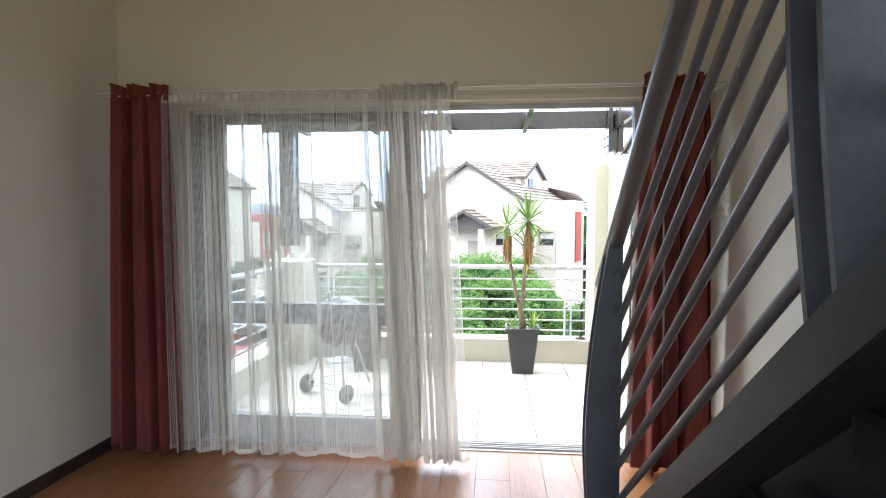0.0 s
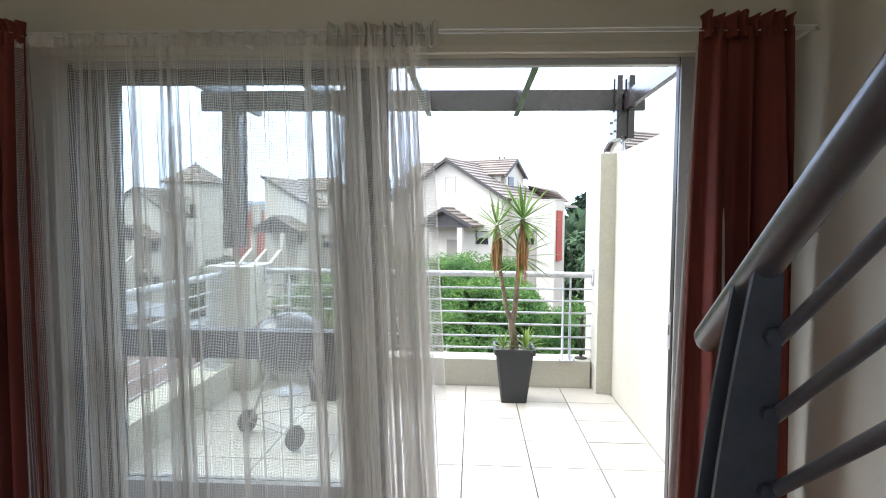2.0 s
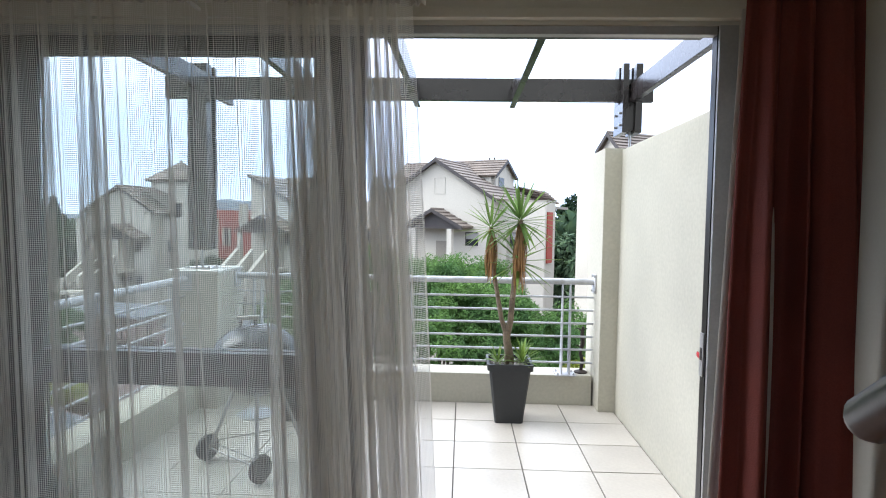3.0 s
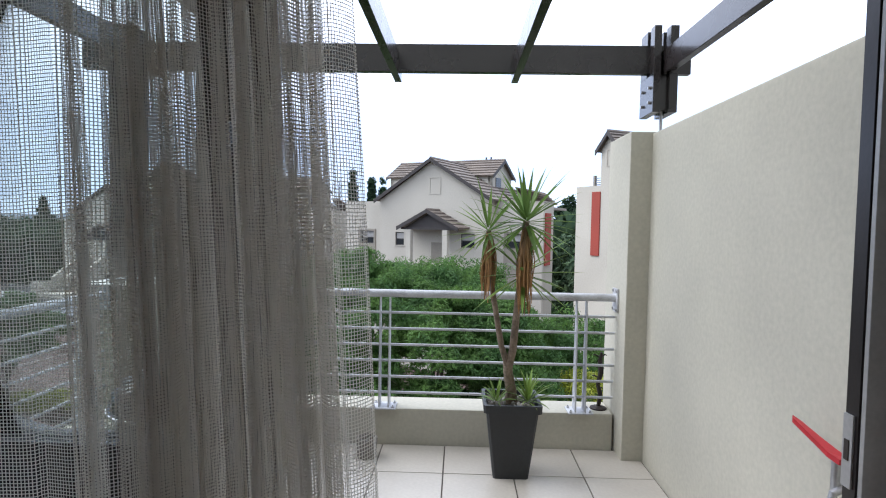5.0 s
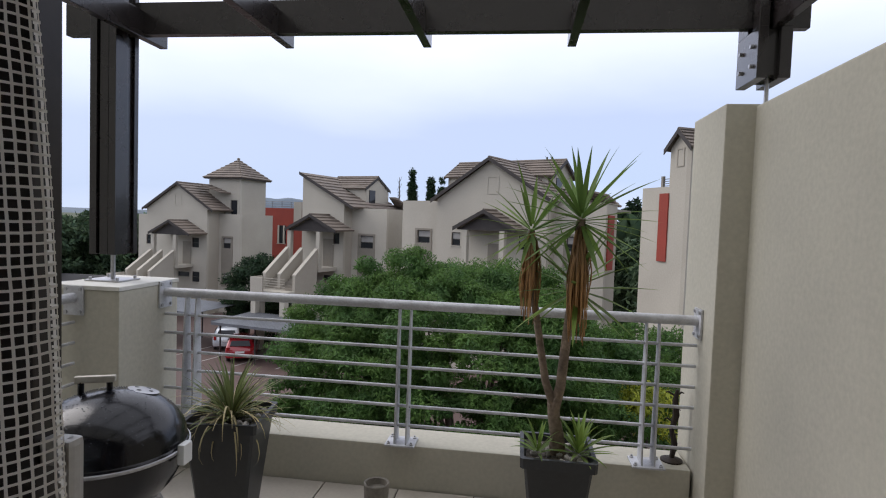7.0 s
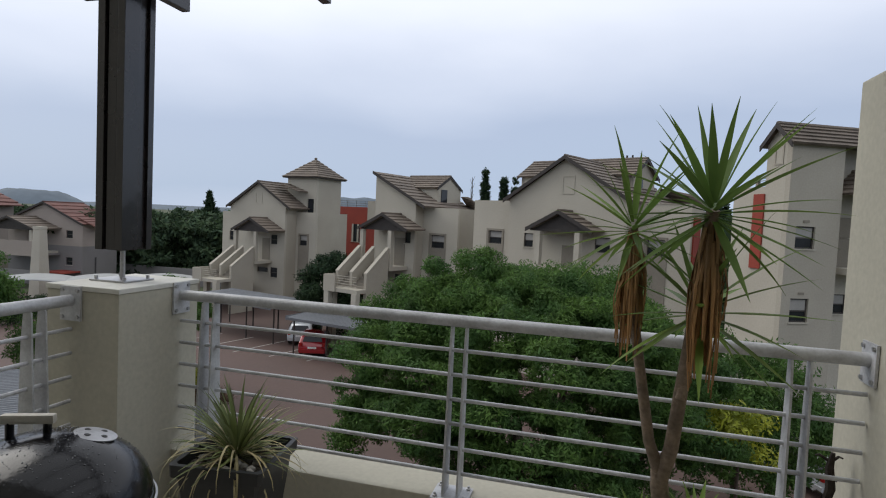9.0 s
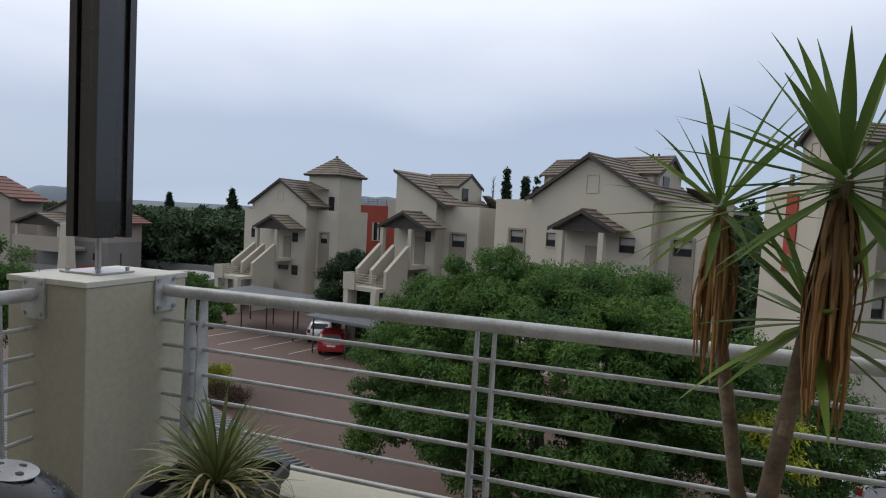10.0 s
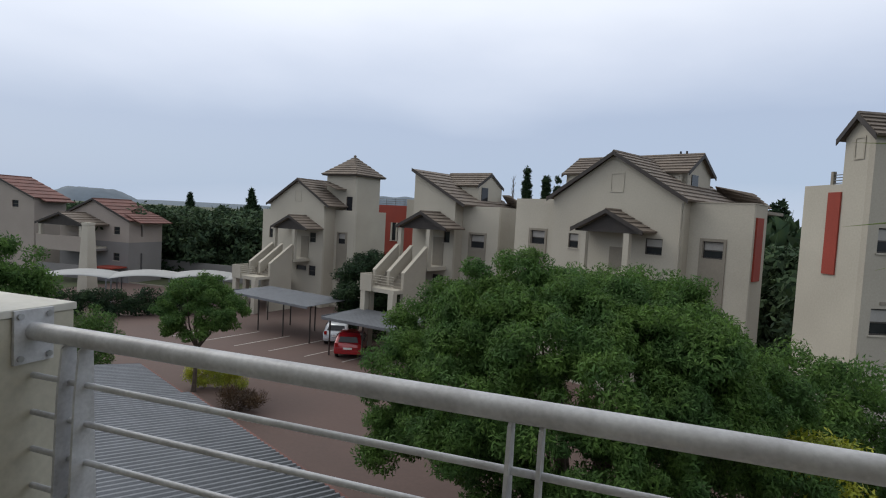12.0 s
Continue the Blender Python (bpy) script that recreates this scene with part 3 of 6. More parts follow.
def railing(name, p0, p1, posts, plates, label):
    """A round top rail on paired flats with six thin rods, from p0 to p1 (plan points)."""
    r = thing(name, pose(0, 0, 0), label, "railing", "balcony railings")
    a, b = Vector((*p0, 0)), Vector((*p1, 0))
    d = (b - a).normalized()
    side = Vector((-d.y, d.x, 0))
    lift = lambda v, z: (v.x, v.y, z)
    part("top_rail", tube([lift(a, 0.953), lift(b, 0.953)], 0.0255, 20), M_GALV, r, "silver painted round top rail", True)
    for k in range(6):
        z = 0.828 - 0.1055 * k
        part("rod", tube([lift(a + d * 0.0, z), lift(b - d * 0.0, z)], 0.0085, 10), M_GALV, r, "", True)
    for s in posts:
        c = a + d * s
        for o in (-0.031, 0.031):
            q = c + d * o
            poly = [q + side * w + Vector((0, 0, z)) for w, z in ((-0.022, 0.925), (-0.034, 0.80), (-0.055, PZ + 0.01), (0.045, PZ + 0.01), (0.022, 0.80), (0.018, 0.925), (0.0, 0.94))]
            part("post_flat", prism([tuple(v - d * 0.004) for v in poly], tuple(d * 0.008)), M_GALV, r)
        bp = Matrix.Translation((c.x, c.y, 0)) @ Matrix(((d.x, side.x, 0, 0), (d.y, side.y, 0, 0), (0, 0, 1, 0), (0, 0, 0, 1)))
        pl = box(-0.08, -0.075, PZ + 0.001, 0.08, 0.065, PZ + 0.010, 0.002)
        pl.transform(bp)
        plate = part("base_plate", pl, M_GALV, r, "bolted steel base plate")
        for bx in (-0.062, 0.062):
            for by in (-0.055, 0.045):
                bo = lathe([(0.010, PZ + 0.010), (0.010, PZ + 0.016), (0.006, PZ + 0.018), (0.005, PZ + 0.026)], 8)
                bo.transform(bp @ Matrix.Translation((bx, by, 0)))
                part("bolt", bo, M_STEEL, plate)
    for end, sign in plates:
        c = a if end == 0 else b
        bp = Matrix.Translation((c.x, c.y, 0.94)) @ Matrix(((d.x, side.x, 0, 0), (d.y, side.y, 0, 0), (0, 0, 1, 0), (0, 0, 0, 1)))
        pl = box(-0.005, -0.055, -0.075, 0.005, 0.055, 0.075, 0.001)
        pl.transform(bp)
        plate = part("wall_plate", pl, M_GALV, r, "bolted steel wall plate")
        for by in (-0.04, 0.04):
            for bz in (-0.058, 0.058):
                bo = tube([(0.005 * sign, by, bz), (0.012 * sign, by, bz)], 0.009, 8)
                bo.transform(bp)
                part("bolt", bo, M_STEEL, plate)
    return r


railing("balcony_railing", (-1.768, 6.15), (1.108, 6.15), (0.17, 1.39, 2.66), ((0, 1), (1, -1)), "silver painted steel railing with round top rail and rods")
railing("side_railing", (-2.02, 5.778), (-2.02, 3.96), (0.16, 1.55), ((0, 1),), "silver painted steel side railing with round top rail")

# ---- pergola ----
pergola = thing("pergola", pose(0, 0, 0), "dark stained timber pergola on a steel-pinned post", "pergola")
part("beam", box(-2.30, 6.04, 2.35, 1.49, 6.09, 2.52, 0.003), M_TIMBER, pergola, "dark stained front beam")
for px in (-1.86, -1.10, -0.325, 0.435, 1.322):
    part("rafter", box(px - 0.022, YD + WT, 2.335, px + 0.022, 6.25, 2.475, 0.003), M_TIMBER, pergola)
for x0, x1 in ((-2.075, -2.035), (-2.025, -1.975), (-1.965, -1.925)):
    part("post_board", box(x0, 5.945 if x0 != -2.025 else 5.955, 1.165, x1, 6.038 if x0 != -2.025 else 6.03, 2.60, 0.003), M_TIMBER, pergola)
part("post_back", box(-2.075, 6.092, 1.165, -1.925, 6.125, 2.60, 0.003), M_TIMBER, pergola)
part("post_core", box(-2.06, 6.03, 1.175, -1.94, 6.10, 2.34), M_TIMBER, pergola)
part("post_pin", tube([(-2.0, 6.03, 1.02), (-2.0, 6.03, 1.18)], 0.012, 12), M_STEEL, pergola, "steel post pin", True)
pin = part("pin_plate", box(-2.10, 5.94, 1.019, -1.90, 6.12, 1.027, 0.002), M_STEEL, pergola, "bolted steel plate")
for bx in (-2.08, -1.92):
    for by in (5.96, 6.10):
        part("bolt", tube([(bx, by, 1.027), (bx, by, 1.042)], 0.008, 8), M_STEEL, pin)
for x0, x1 in ((1.240, 1.284), (1.336, 1.386)):
    part("hanger_board", box(x0, 5.965, 2.105, x1, 6.215, 2.334, 0.003), M_TIMBER, pergola)
    part("hanger_board", box(x0, 5.965, 2.335, x1, 6.038, 2.62, 0.003), M_TIMBER, pergola)
    part("hanger_board", box(x0, 6.092, 2.335, x1, 6.215, 2.62, 0.003), M_TIMBER, pergola)
part("hanger_core", box(1.285, 5.995, 2.125, 1.335, 6.185, 2.333), M_TIMBER, pergola)
for z in (2.17, 2.26):
    for by in (6.02, 6.15):
        part("bolt", tube([(1.226, by, z), (1.241, by, z)], 0.010, 8), M_STEEL, pergola)
part("post_pin", tube([(1.325, 6.06, 1.97), (1.325, 6.06, 2.125)], 0.010, 12), M_STEEL, pergola, "steel post pin", True)


# ---- planters ----
def square_pot(name, m, label, wide, foot, tall):
    p = thing(name, m, label, "plant pot", "charcoal planters")
    bm = bmesh.new()
    prof = [(foot / 2, 0.0), (wide / 2 - 0.012, tall - 0.045), (wide / 2 + 0.004, tall - 0.045), (wide / 2 + 0.006, tall), (wide / 2 - 0.012, tall), (wide / 2 - 0.022, tall - 0.05)]
    rings = []
    for r, z in prof:
        ring = []
        for cx, cy in ((1, 1), (-1, 1), (-1, -1), (1, -1)):
            q = 0.012
            for dx, dy in (((0, -q), (-q, 0)) if cx * cy > 0 else ((-q, 0), (0, -q))):
                ring.append(bm.verts.new((cx * (r + dx), cy * (r + dy), z)))
        rings.append(ring)
    for a, b in zip(rings, rings[1:]):
        for k in range(8):
            bm.faces.new((a[k], a[(k + 1) % 8], b[(k + 1) % 8], b[k]))
    bm.faces.new(rings[0][::-1])
    bm.faces.new(rings[-1])
    part("body", bm, M_POT, p)
    s = bmesh.new()
    bmesh.ops.create_grid(s, x_segments=14, y_segments=14, size=wide / 2 - 0.022)
    for v in s.verts:
        v.co.z = tall - 0.03 + 0.012 * noise.noise(v.co * 30)
    part("soil", s, M_SOIL, p, "dark potting soil")
    rnd = random.Random(5)
    peb = bmesh.new()
    bmesh.ops.create_icosphere(peb, subdivisions=1, radius=0.018)
    me = finish(peb, "pebble", M_PEBBLE, True, 180)
    for _ in range(22):
        o = new("pebble", me)
        o.parent = p
        w = wide / 2 - 0.04
        o.matrix_basis = pose(rnd.uniform(-w, w), rnd.uniform(-w, w), tall - 0.02, rnd.uniform(0, 90), 0, rnd.uniform(0, 180)) @ Matrix.Diagonal((1, rnd.uniform(0.6, 1), 0.6, 1))
    return p


def blades(parent, name, centre, count, length, width, lift0, lift1, droop, rnd, mat, label=""):
    """Sword leaves from one crown, each a mesh of its own: folded along the middle, tapering to a point."""
    crown = new(name)
    crown.parent = parent
    if label:
        tagged(crown, label)
    c = Vector(centre)
    for k in range(count):
        bm = bmesh.new()
        az, el0 = 2.39996 * k + rnd.uniform(-0.4, 0.4), lift0 + (lift1 - lift0) * ((k + rnd.random()) / count) ** 1.2
        ln, wd = length * rnd.uniform(0.75, 1.08), width * rnd.uniform(0.8, 1.15)
        out = Vector((math.cos(az), math.sin(az), 0))
        side = Vector((-out.y, out.x, 0))
        n, pos, e = 8, c + out * 0.012 + Vector((0, 0, 0.03 * (el0 - 0.4))), el0
        sag = droop * rnd.uniform(0.4, 1.5)
        prev = None
        for i in range(n + 1):
            t = i / n
            w = wd * (0.55 + 1.3 * t if t < 0.35 else 1.0 * (1 - ((t - 0.35) / 0.65) ** 1.6)) * 0.5
            d = out * math.cos(e) + Vector((0, 0, math.sin(e)))
            up = side.cross(d).normalized() * -1
            row = (bm.verts.new(pos - side * max(w, 0.0006) + up * w * 0.35), bm.verts.new(pos), bm.verts.new(pos + side * max(w, 0.0006) + up * w * 0.35))
            if prev:
                bm.faces.new((prev[0], prev[1], row[1], row[0]))
                bm.faces.new((prev[1], prev[2], row[2], row[1]))
            prev = row
            pos = pos + d * (ln / n)
            e -= sag * (0.3 + t) / n
        part("leaf", bm, mat, crown, "", True)
    return crown


def skirt(parent, top, tall, count, rnd):
    """Dry leaves that hang about the stem under a crown, each a mesh of its own."""
    sk = tagged(new("dry_skirt"), "brown dry hanging leaves")
    sk.parent = parent
    c = Vector(top)
    for _ in range(count):
        bm = bmesh.new()
        az, ln = rnd.uniform(0, 6.283), tall * rnd.uniform(0.45, 1.0)
        out = Vector((math.cos(az), math.sin(az), 0))
        side = Vector((-out.y, out.x, 0))
        start = c + Vector((0, 0, rnd.uniform(-0.10, 0.02)))
        spread, prev = rnd.uniform(0.006, 0.034), None
        for i in range(6):
            t = i / 5
            p = start + out * (0.015 + spread * math.sin(t * 2.2) + rnd.uniform(-0.004, 0.004)) - Vector((0, 0, ln * t))
            w = 0.0075 * (1 - 0.75 * t)
            row = (bm.verts.new(p - side * w), bm.verts.new(p + out * 0.003), bm.verts.new(p + side * w))
            if prev:
                bm.faces.new((prev[0], prev[1], row[1], row[0]))
                bm.faces.new((prev[1], prev[2], row[2], row[1]))
            prev = row
        part("dry_leaf", bm, M_DRYLEAF, sk)
    return sk


POT = (0.41, 5.75)
square_pot("planter", pose(*POT, BZ), "tall tapered charcoal plastic planter on the balcony tiles", 0.315, 0.20, 0.44)
yucca = thing("yucca", pose(0, 0, 0), "two-stemmed yucca with dry skirts growing in the planter", "plant")
rnd = random.Random(11)
trunk_pts = [(0.415, 5.76, 0.37), (0.41, 5.75, 0.46), (0.39, 5.73, 0.56), (0.385, 5.72, 0.62)]
part("trunk", tube(trunk_pts, [0.038, 0.032, 0.028, 0.026], 14), M_TRUNK, yucca, "grey brown bark", True)
s1 = [(0.385, 5.72, 0.61), (0.345, 5.69, 0.72), (0.315, 5.665, 0.88), (0.280, 5.67, 1.08), (0.257, 5.66, 1.38)]
s2 = [(0.39, 5.72, 0.60), (0.41, 5.69, 0.70), (0.42, 5.64, 0.90), (0.435, 5.58, 1.14), (0.447, 5.50, 1.435)]
part("stem", tube(s1, [0.020, 0.017, 0.016, 0.015, 0.014], 12), M_TRUNK, yucca, "", True)
part("stem", tube(s2, [0.026, 0.022, 0.020, 0.019, 0.017], 12), M_TRUNK, yucca, "", True)
part("stem", tube([(0.415, 5.62, 0.88), (0.44, 5.64, 1.0), (0.45, 5.62, 1.15)], [0.014, 0.013, 0.012], 10), M_TRUNK, yucca, "", True)
blades(yucca, "leaf_crown", s1[-1], 34, 0.27, 0.020, -0.65, 1.35, 0.25, rnd, M_LEAF, "green sword leaves")
blades(yucca, "leaf_crown", s2[-1], 42, 0.315, 0.025, -0.7, 1.35, 0.25, rnd, M_LEAF, "green sword leaves")
blades(yucca, "leaf_crown", (0.45, 5.62, 1.15), 28, 0.31, 0.025, -0.7, 1.2, 0.3, rnd, M_LEAF, "green sword leaves")
skirt(yucca, (0.262, 5.66, 1.35), 0.30, 60, rnd)
skirt(yucca, (0.446, 5.51, 1.40), 0.40, 85, rnd)
tuft = thing("yucca_offshoot", pose(0, 0, 0), "small green yucca offshoots at the planter's rim", "plant", "offshoots in the planter")
blades(tuft, "leaf_crown", (0.505, 5.72, 0.40), 30, 0.19, 0.020, 0.1, 1.4, 0.7, rnd, M_LEAF, "")
tuft = thing("yucca_offshoot", pose(0, 0, 0), "small green yucca offshoots at the planter's rim", "plant", "offshoots in the planter")
blades(tuft, "leaf_crown", (0.325, 5.70, 0.40), 18, 0.13, 0.018, 0.2, 1.4, 0.7, rnd, M_LEAF, "")
square_pot("planter", pose(-1.11, 5.68, BZ, 0, 0, 8), "tapered charcoal plastic planter beside the kettle grill", 0.335, 0.21, 0.50)
spider = thing("grassy_plant", pose(0, 0, 0), "spiky green plant with drooping pale leaves in a planter", "plant")
blades(spider, "leaf_crown", (-1.11, 5.68, 0.44), 84, 0.29, 0.017, 0.25, 1.45, 0.7, rnd, M_SPIDER, "spiky green leaves")
blades(spider, "dry_leaves", (-1.11, 5.67, 0.46), 60, 0.33, 0.009, -0.1, 0.9, 2.8, rnd, M_PALEDRY, "pale drooping dry leaves")
cup = thing("small_clay_pot", pose(-0.45, 5.90, BZ), "small weathered clay pot on the tiles", "plant pot")
part("body", lathe([(0.058, 0.0), (0.064, 0.12), (0.060, 0.125), (0.053, 0.12), (0.050, 0.09), (0.0, 0.088)], 28), M_CERAMIC, cup, "", True)

# ---- kettle grill ----
GX, GY = -1.17, 4.95
grill = thing("kettle_grill", pose(GX, GY, BZ) @ Matrix.Diagonal((0.92, 0.92, 1.0, 1)), "black enamel kettle grill on three legs with wheels", "grill")
bowl = [(0.02, 0.385)] + [(0.268 * math.sin(a), 0.62 - 0.235 * math.cos(a)) for a in (0.25 * k for k in range(1, 7))] + [(0.270, 0.615), (0.262, 0.62)]
part("bowl", lathe(bowl, 48), M_ENAMEL, grill, "black enamel bowl", True)
lid = [(0.276, 0.617), (0.280, 0.622), (0.276, 0.632)] + [(0.272 * math.cos(a), 0.635 + 0.178 * math.sin(a)) for a in (0.16 * k for k in range(0, 10))] + [(0.01, 0.8145)]
lid_ob = part("lid", lathe(lid, 56), M_WETLID, grill, "domed black enamel lid with drops of water", True)
part("rim", lathe([(0.2765, 0.612), (0.284, 0.616), (0.284, 0.624), (0.2765, 0.627)], 56), M_STEEL, grill, "", True)
for hx, hy in ((-0.098, -0.02), (-0.012, 0.02)):
    part("handle_bracket", tube([(hx, hy, 0.76), (hx, hy, 0.836), (hx, hy, 0.842)], 0.011, 10), M_ENAMEL, lid_ob, "", True)
hb = box(-0.068, -0.012, 0.838, 0.068, 0.012, 0.862, 0.007)
hb.transform(pose(-0.055, 0.0, 0, 0, 0, 24))
part("handle", hb, M_HANDLE, lid_ob, "weathered wooden handle")
vent = lathe([(0.055, 0.0), (0.057, 0.004), (0.02, 0.008), (0.0, 0.008)], 28)
vent.transform(pose(0.07, 0.10, 0.79, -10, 10, 0))
part("vent", vent, M_STEEL, lid_ob, "round steel vent", True)
for k in range(4):
    hole = lathe([(0.0, 0.0075), (0.0085, 0.0078), (0.0085, 0.0092), (0.0, 0.0092)], 12)
    hole.transform(pose(0.07, 0.10, 0.79, -10, 10, 0) @ Matrix.Translation((0.030 * math.cos(1.57 * k), 0.030 * math.sin(1.57 * k), -0.0015)))
    part("vent_hole", hole, M_RUBBER, lid_ob, "dark vent hole")
rnd = random.Random(6)
drops = bmesh.new()
for _ in range(700):
    el_, az_ = rnd.uniform(0.25, 1.45), rnd.uniform(0, 6.283)
    rr_ = rnd.uniform(0.0010, 0.0026)
    c_ = Vector((0.272 * math.cos(el_) * math.cos(az_), 0.272 * math.cos(el_) * math.sin(az_), 0.635 + 0.178 * math.sin(el_)))
    bmesh.ops.create_icosphere(drops, subdivisions=1, radius=rr_, matrix=Matrix.Translation(c_) @ Matrix.Diagonal((1, 1, 0.7, 1)))
drop_ob = part("raindrops", drops, M_DROP, lid_ob, "small beads of rain water", True)
tagged(drop_ob, "small beads of rain water", "", "", "stuff")
part("side_handle", box(0.278, 0.0, 0.575, 0.305, 0.055, 0.645, 0.006), M_WHITE, grill, "pale side handle")
feet = ((0.13, -0.34), (-0.27, -0.08), (0.22, 0.26))
for i, (fx, fy) in enumerate(feet):
    part("leg", tube([(fx * 0.42, fy * 0.42, 0.47), (fx, fy, 0.02 if i == 2 else 0.08)], 0.012, 12), M_STEEL, grill, "tubular steel leg", True)
part("axle", tube([(0.13, -0.34, 0.078), (-0.27, -0.08, 0.078)], 0.006, 8), M_STEEL, grill, "", True)
ax = (Vector((0.13, -0.34, 0)) - Vector((-0.27, -0.08, 0))).normalized()
for (fx, fy), s in ((feet[0], 1), (feet[1], -1)):
    wm = lathe([(0.0, -0.016), (0.060, -0.018), (0.076, -0.012), (0.078, 0.0), (0.076, 0.012), (0.060, 0.018), (0.0, 0.016)], 32)
    wm.transform(Matrix.Translation((fx, fy, 0.078)) @ Matrix.Translation(ax * 0.03 * s) @ ax.to_track_quat("Z", "Y").to_matrix().to_4x4())
    part("wheel", wm, M_RUBBER, grill, "black plastic wheel", True)
part("ash_dish", lathe([(0.0, 0.255), (0.10, 0.258), (0.125, 0.272), (0.120, 0.274), (0.0, 0.262)], 32), M_STEEL, grill, "steel ash dish", True)
part("wire_rack", tube([(0.13, -0.34, 0.12), (0.22, 0.26, 0.12), (-0.27, -0.08, 0.12), (0.13, -0.34, 0.12)], 0.004, 6), M_STEEL, grill, "", True)

# ---- tap, hose, ornament ----
tap = thing("garden_tap", pose(0, 0, 0), "garden tap with a long red lever on the wall", "tap")
part("spout", tube([(1.25, 4.06, 0.70), (1.17, 4.06, 0.70), (1.14, 4.06, 0.69), (1.13, 4.06, 0.64)], 0.011, 12), M_STEEL, tap, "", True)
part("valve", tube([(1.16, 4.08, 0.69), (1.16, 4.08, 0.776)], 0.014, 12), M_STEEL, tap, "", True)
lev = prism([(1.145, 4.05, 0.772), (1.175, 4.05, 0.772), (1.182, 4.10, 0.774), (1.178, 4.14, 0.779), (1.180, 4.28, 0.799), (1.172, 4.315, 0.806), (1.162, 4.30, 0.804), (1.150, 4.14, 0.779), (1.145, 4.10, 0.774)], (0, 0.0, 0.016))
part("lever", lev, M_REDPLASTIC, tap, "red plastic lever")
hose = thing("garden_hose", pose(0, 0, 0), "grey garden hose hanging from the tap to the tiles", "hose")
part("tube", tube([(1.13, 4.06, 0.65), (1.125, 4.05, 0.55), (1.14, 4.06, 0.35), (1.12, 4.03, 0.15), (1.10, 4.0, 0.0), (1.06, 4.0, -0.017), (1.10, 4.2, -0.017)], 0.011, 10), M_PALEALU, hose, "", True)
orn = thing("iron_ornament", pose(1.035, 6.22, PZ), "rusty twisted iron stem ornament on a round foot", "ornament")
part("foot", lathe([(0.055, 0.0), (0.055, 0.008), (0.03, 0.018), (0.0, 0.02)], 24), M_IRON, orn, "", True)
part("stem", tube([(0, 0, 0.01), (0.012, 0, 0.09), (-0.006, 0, 0.16), (0.012, 0, 0.24), (0.004, 0, 0.32), (0.012, 0, 0.375)], [0.013, 0.016, 0.013, 0.018, 0.015, 0.008], 8), M_IRON, orn, "", True)
for z, dx in ((0.12, 0.02), (0.20, -0.03), (0.25, 0.025), (0.34, 0.035), (0.34, -0.03)):
    part("twig", tube([(0.006, 0, z), (dx, 0.01, z + 0.02), (dx * 1.4, 0.01, z + 0.015)], [0.006, 0.005, 0.003], 6), M_IRON, orn, "", True)


# ---- outside: materials ----
M_GROUND = material("brown brick paving", (0.105, 0.068, 0.058), 0.8, 0, 0.12, 0.35, 9, 0.1)
M_GRASS = material("dry lawn and earth", (0.060, 0.072, 0.030), 0.95, 0, 0.4, 0.3, 5, 0.3)
# one cream plaster in two tones: shade on side walls put into M_HOUSE
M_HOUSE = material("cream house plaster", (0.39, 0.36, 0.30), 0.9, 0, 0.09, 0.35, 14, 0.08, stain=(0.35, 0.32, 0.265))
M_HOUSEB = material("cream house plaster paler", (0.43, 0.40, 0.335), 0.9, 0, 0.09, 0.35, 14, 0.08, stain=(0.39, 0.36, 0.30))
M_TAUPE = material("taupe plaster panel", (0.24, 0.215, 0.175), 0.9, 0, 0.1, 0.8, 14, 0.08)
M_ROOF = material("brown grey roof tile", (0.155, 0.125, 0.10), 0.75, 0, 0.3, 0.9, 12, 0.3)
M_ROOFRED = material("red brown roof tile", (0.15, 0.066, 0.054), 0.8, 0, 0.25, 0.9, 12, 0.3)
M_FASCIA = material("dark stained fascia", (0.035, 0.028, 0.024), 0.6, 0, 0.3, 3, 20, 0.1)
M_REDWALL = material("brick red plaster", (0.27, 0.045, 0.028), 0.85, 0, 0.12, 0.8, 20, 0.08)
M_HGLASS = material("dark window glass", (0.022, 0.024, 0.028), 0.1, 0, 0.2, 0.8, 5, 0.0, spec=0.3)
M_WFRAME = material("dark window frame", (0.05, 0.042, 0.036), 0.5, 0, 0.2, 3, 20, 0.05)
M_BLIND = material("pale blind", (0.33, 0.32, 0.30), 0.8, 0, 0.1, 3, 20, 0.05)
M_PINKHOUSE = material("pinkish house plaster", (0.33, 0.285, 0.25), 0.9, 0, 0.09, 0.35, 14, 0.08)
M_GREYHOUSE = material("grey house plaster", (0.20, 0.19, 0.185), 0.9, 0, 0.09, 0.35, 14, 0.08)
M_TIN = material("grey corrugated sheet", (0.17, 0.18, 0.195), 0.5, 0.35, 0.15, 1.2, 14, 0.05)
M_SHADE = material("pale shade cloth", (0.34, 0.345, 0.34), 0.9, 0, 0.1, 0.6, 14, 0.1)
M_BARK = material("tree bark", (0.085, 0.065, 0.05), 0.95, 0, 0.3, 6, 30, 0.5)
M_TREE = leafy("tree leaf", (0.078, 0.155, 0.040), 0.40, 0.45, 0.75)
M_DARKTREE = leafy("dark tree leaf", (0.022, 0.046, 0.020), 0.4, 0.2, 0.85)
M_FARTREE = leafy("far tree leaf", (0.046, 0.078, 0.040), 0.45, 0.2, 0.9)
M_LIME = leafy("lime hedge leaf", (0.32, 0.36, 0.04), 0.3, 0.3, 0.5)
M_DRYSHRUB = leafy("dry shrub twig", (0.075, 0.05, 0.032), 0.4, 0.1, 0.8)
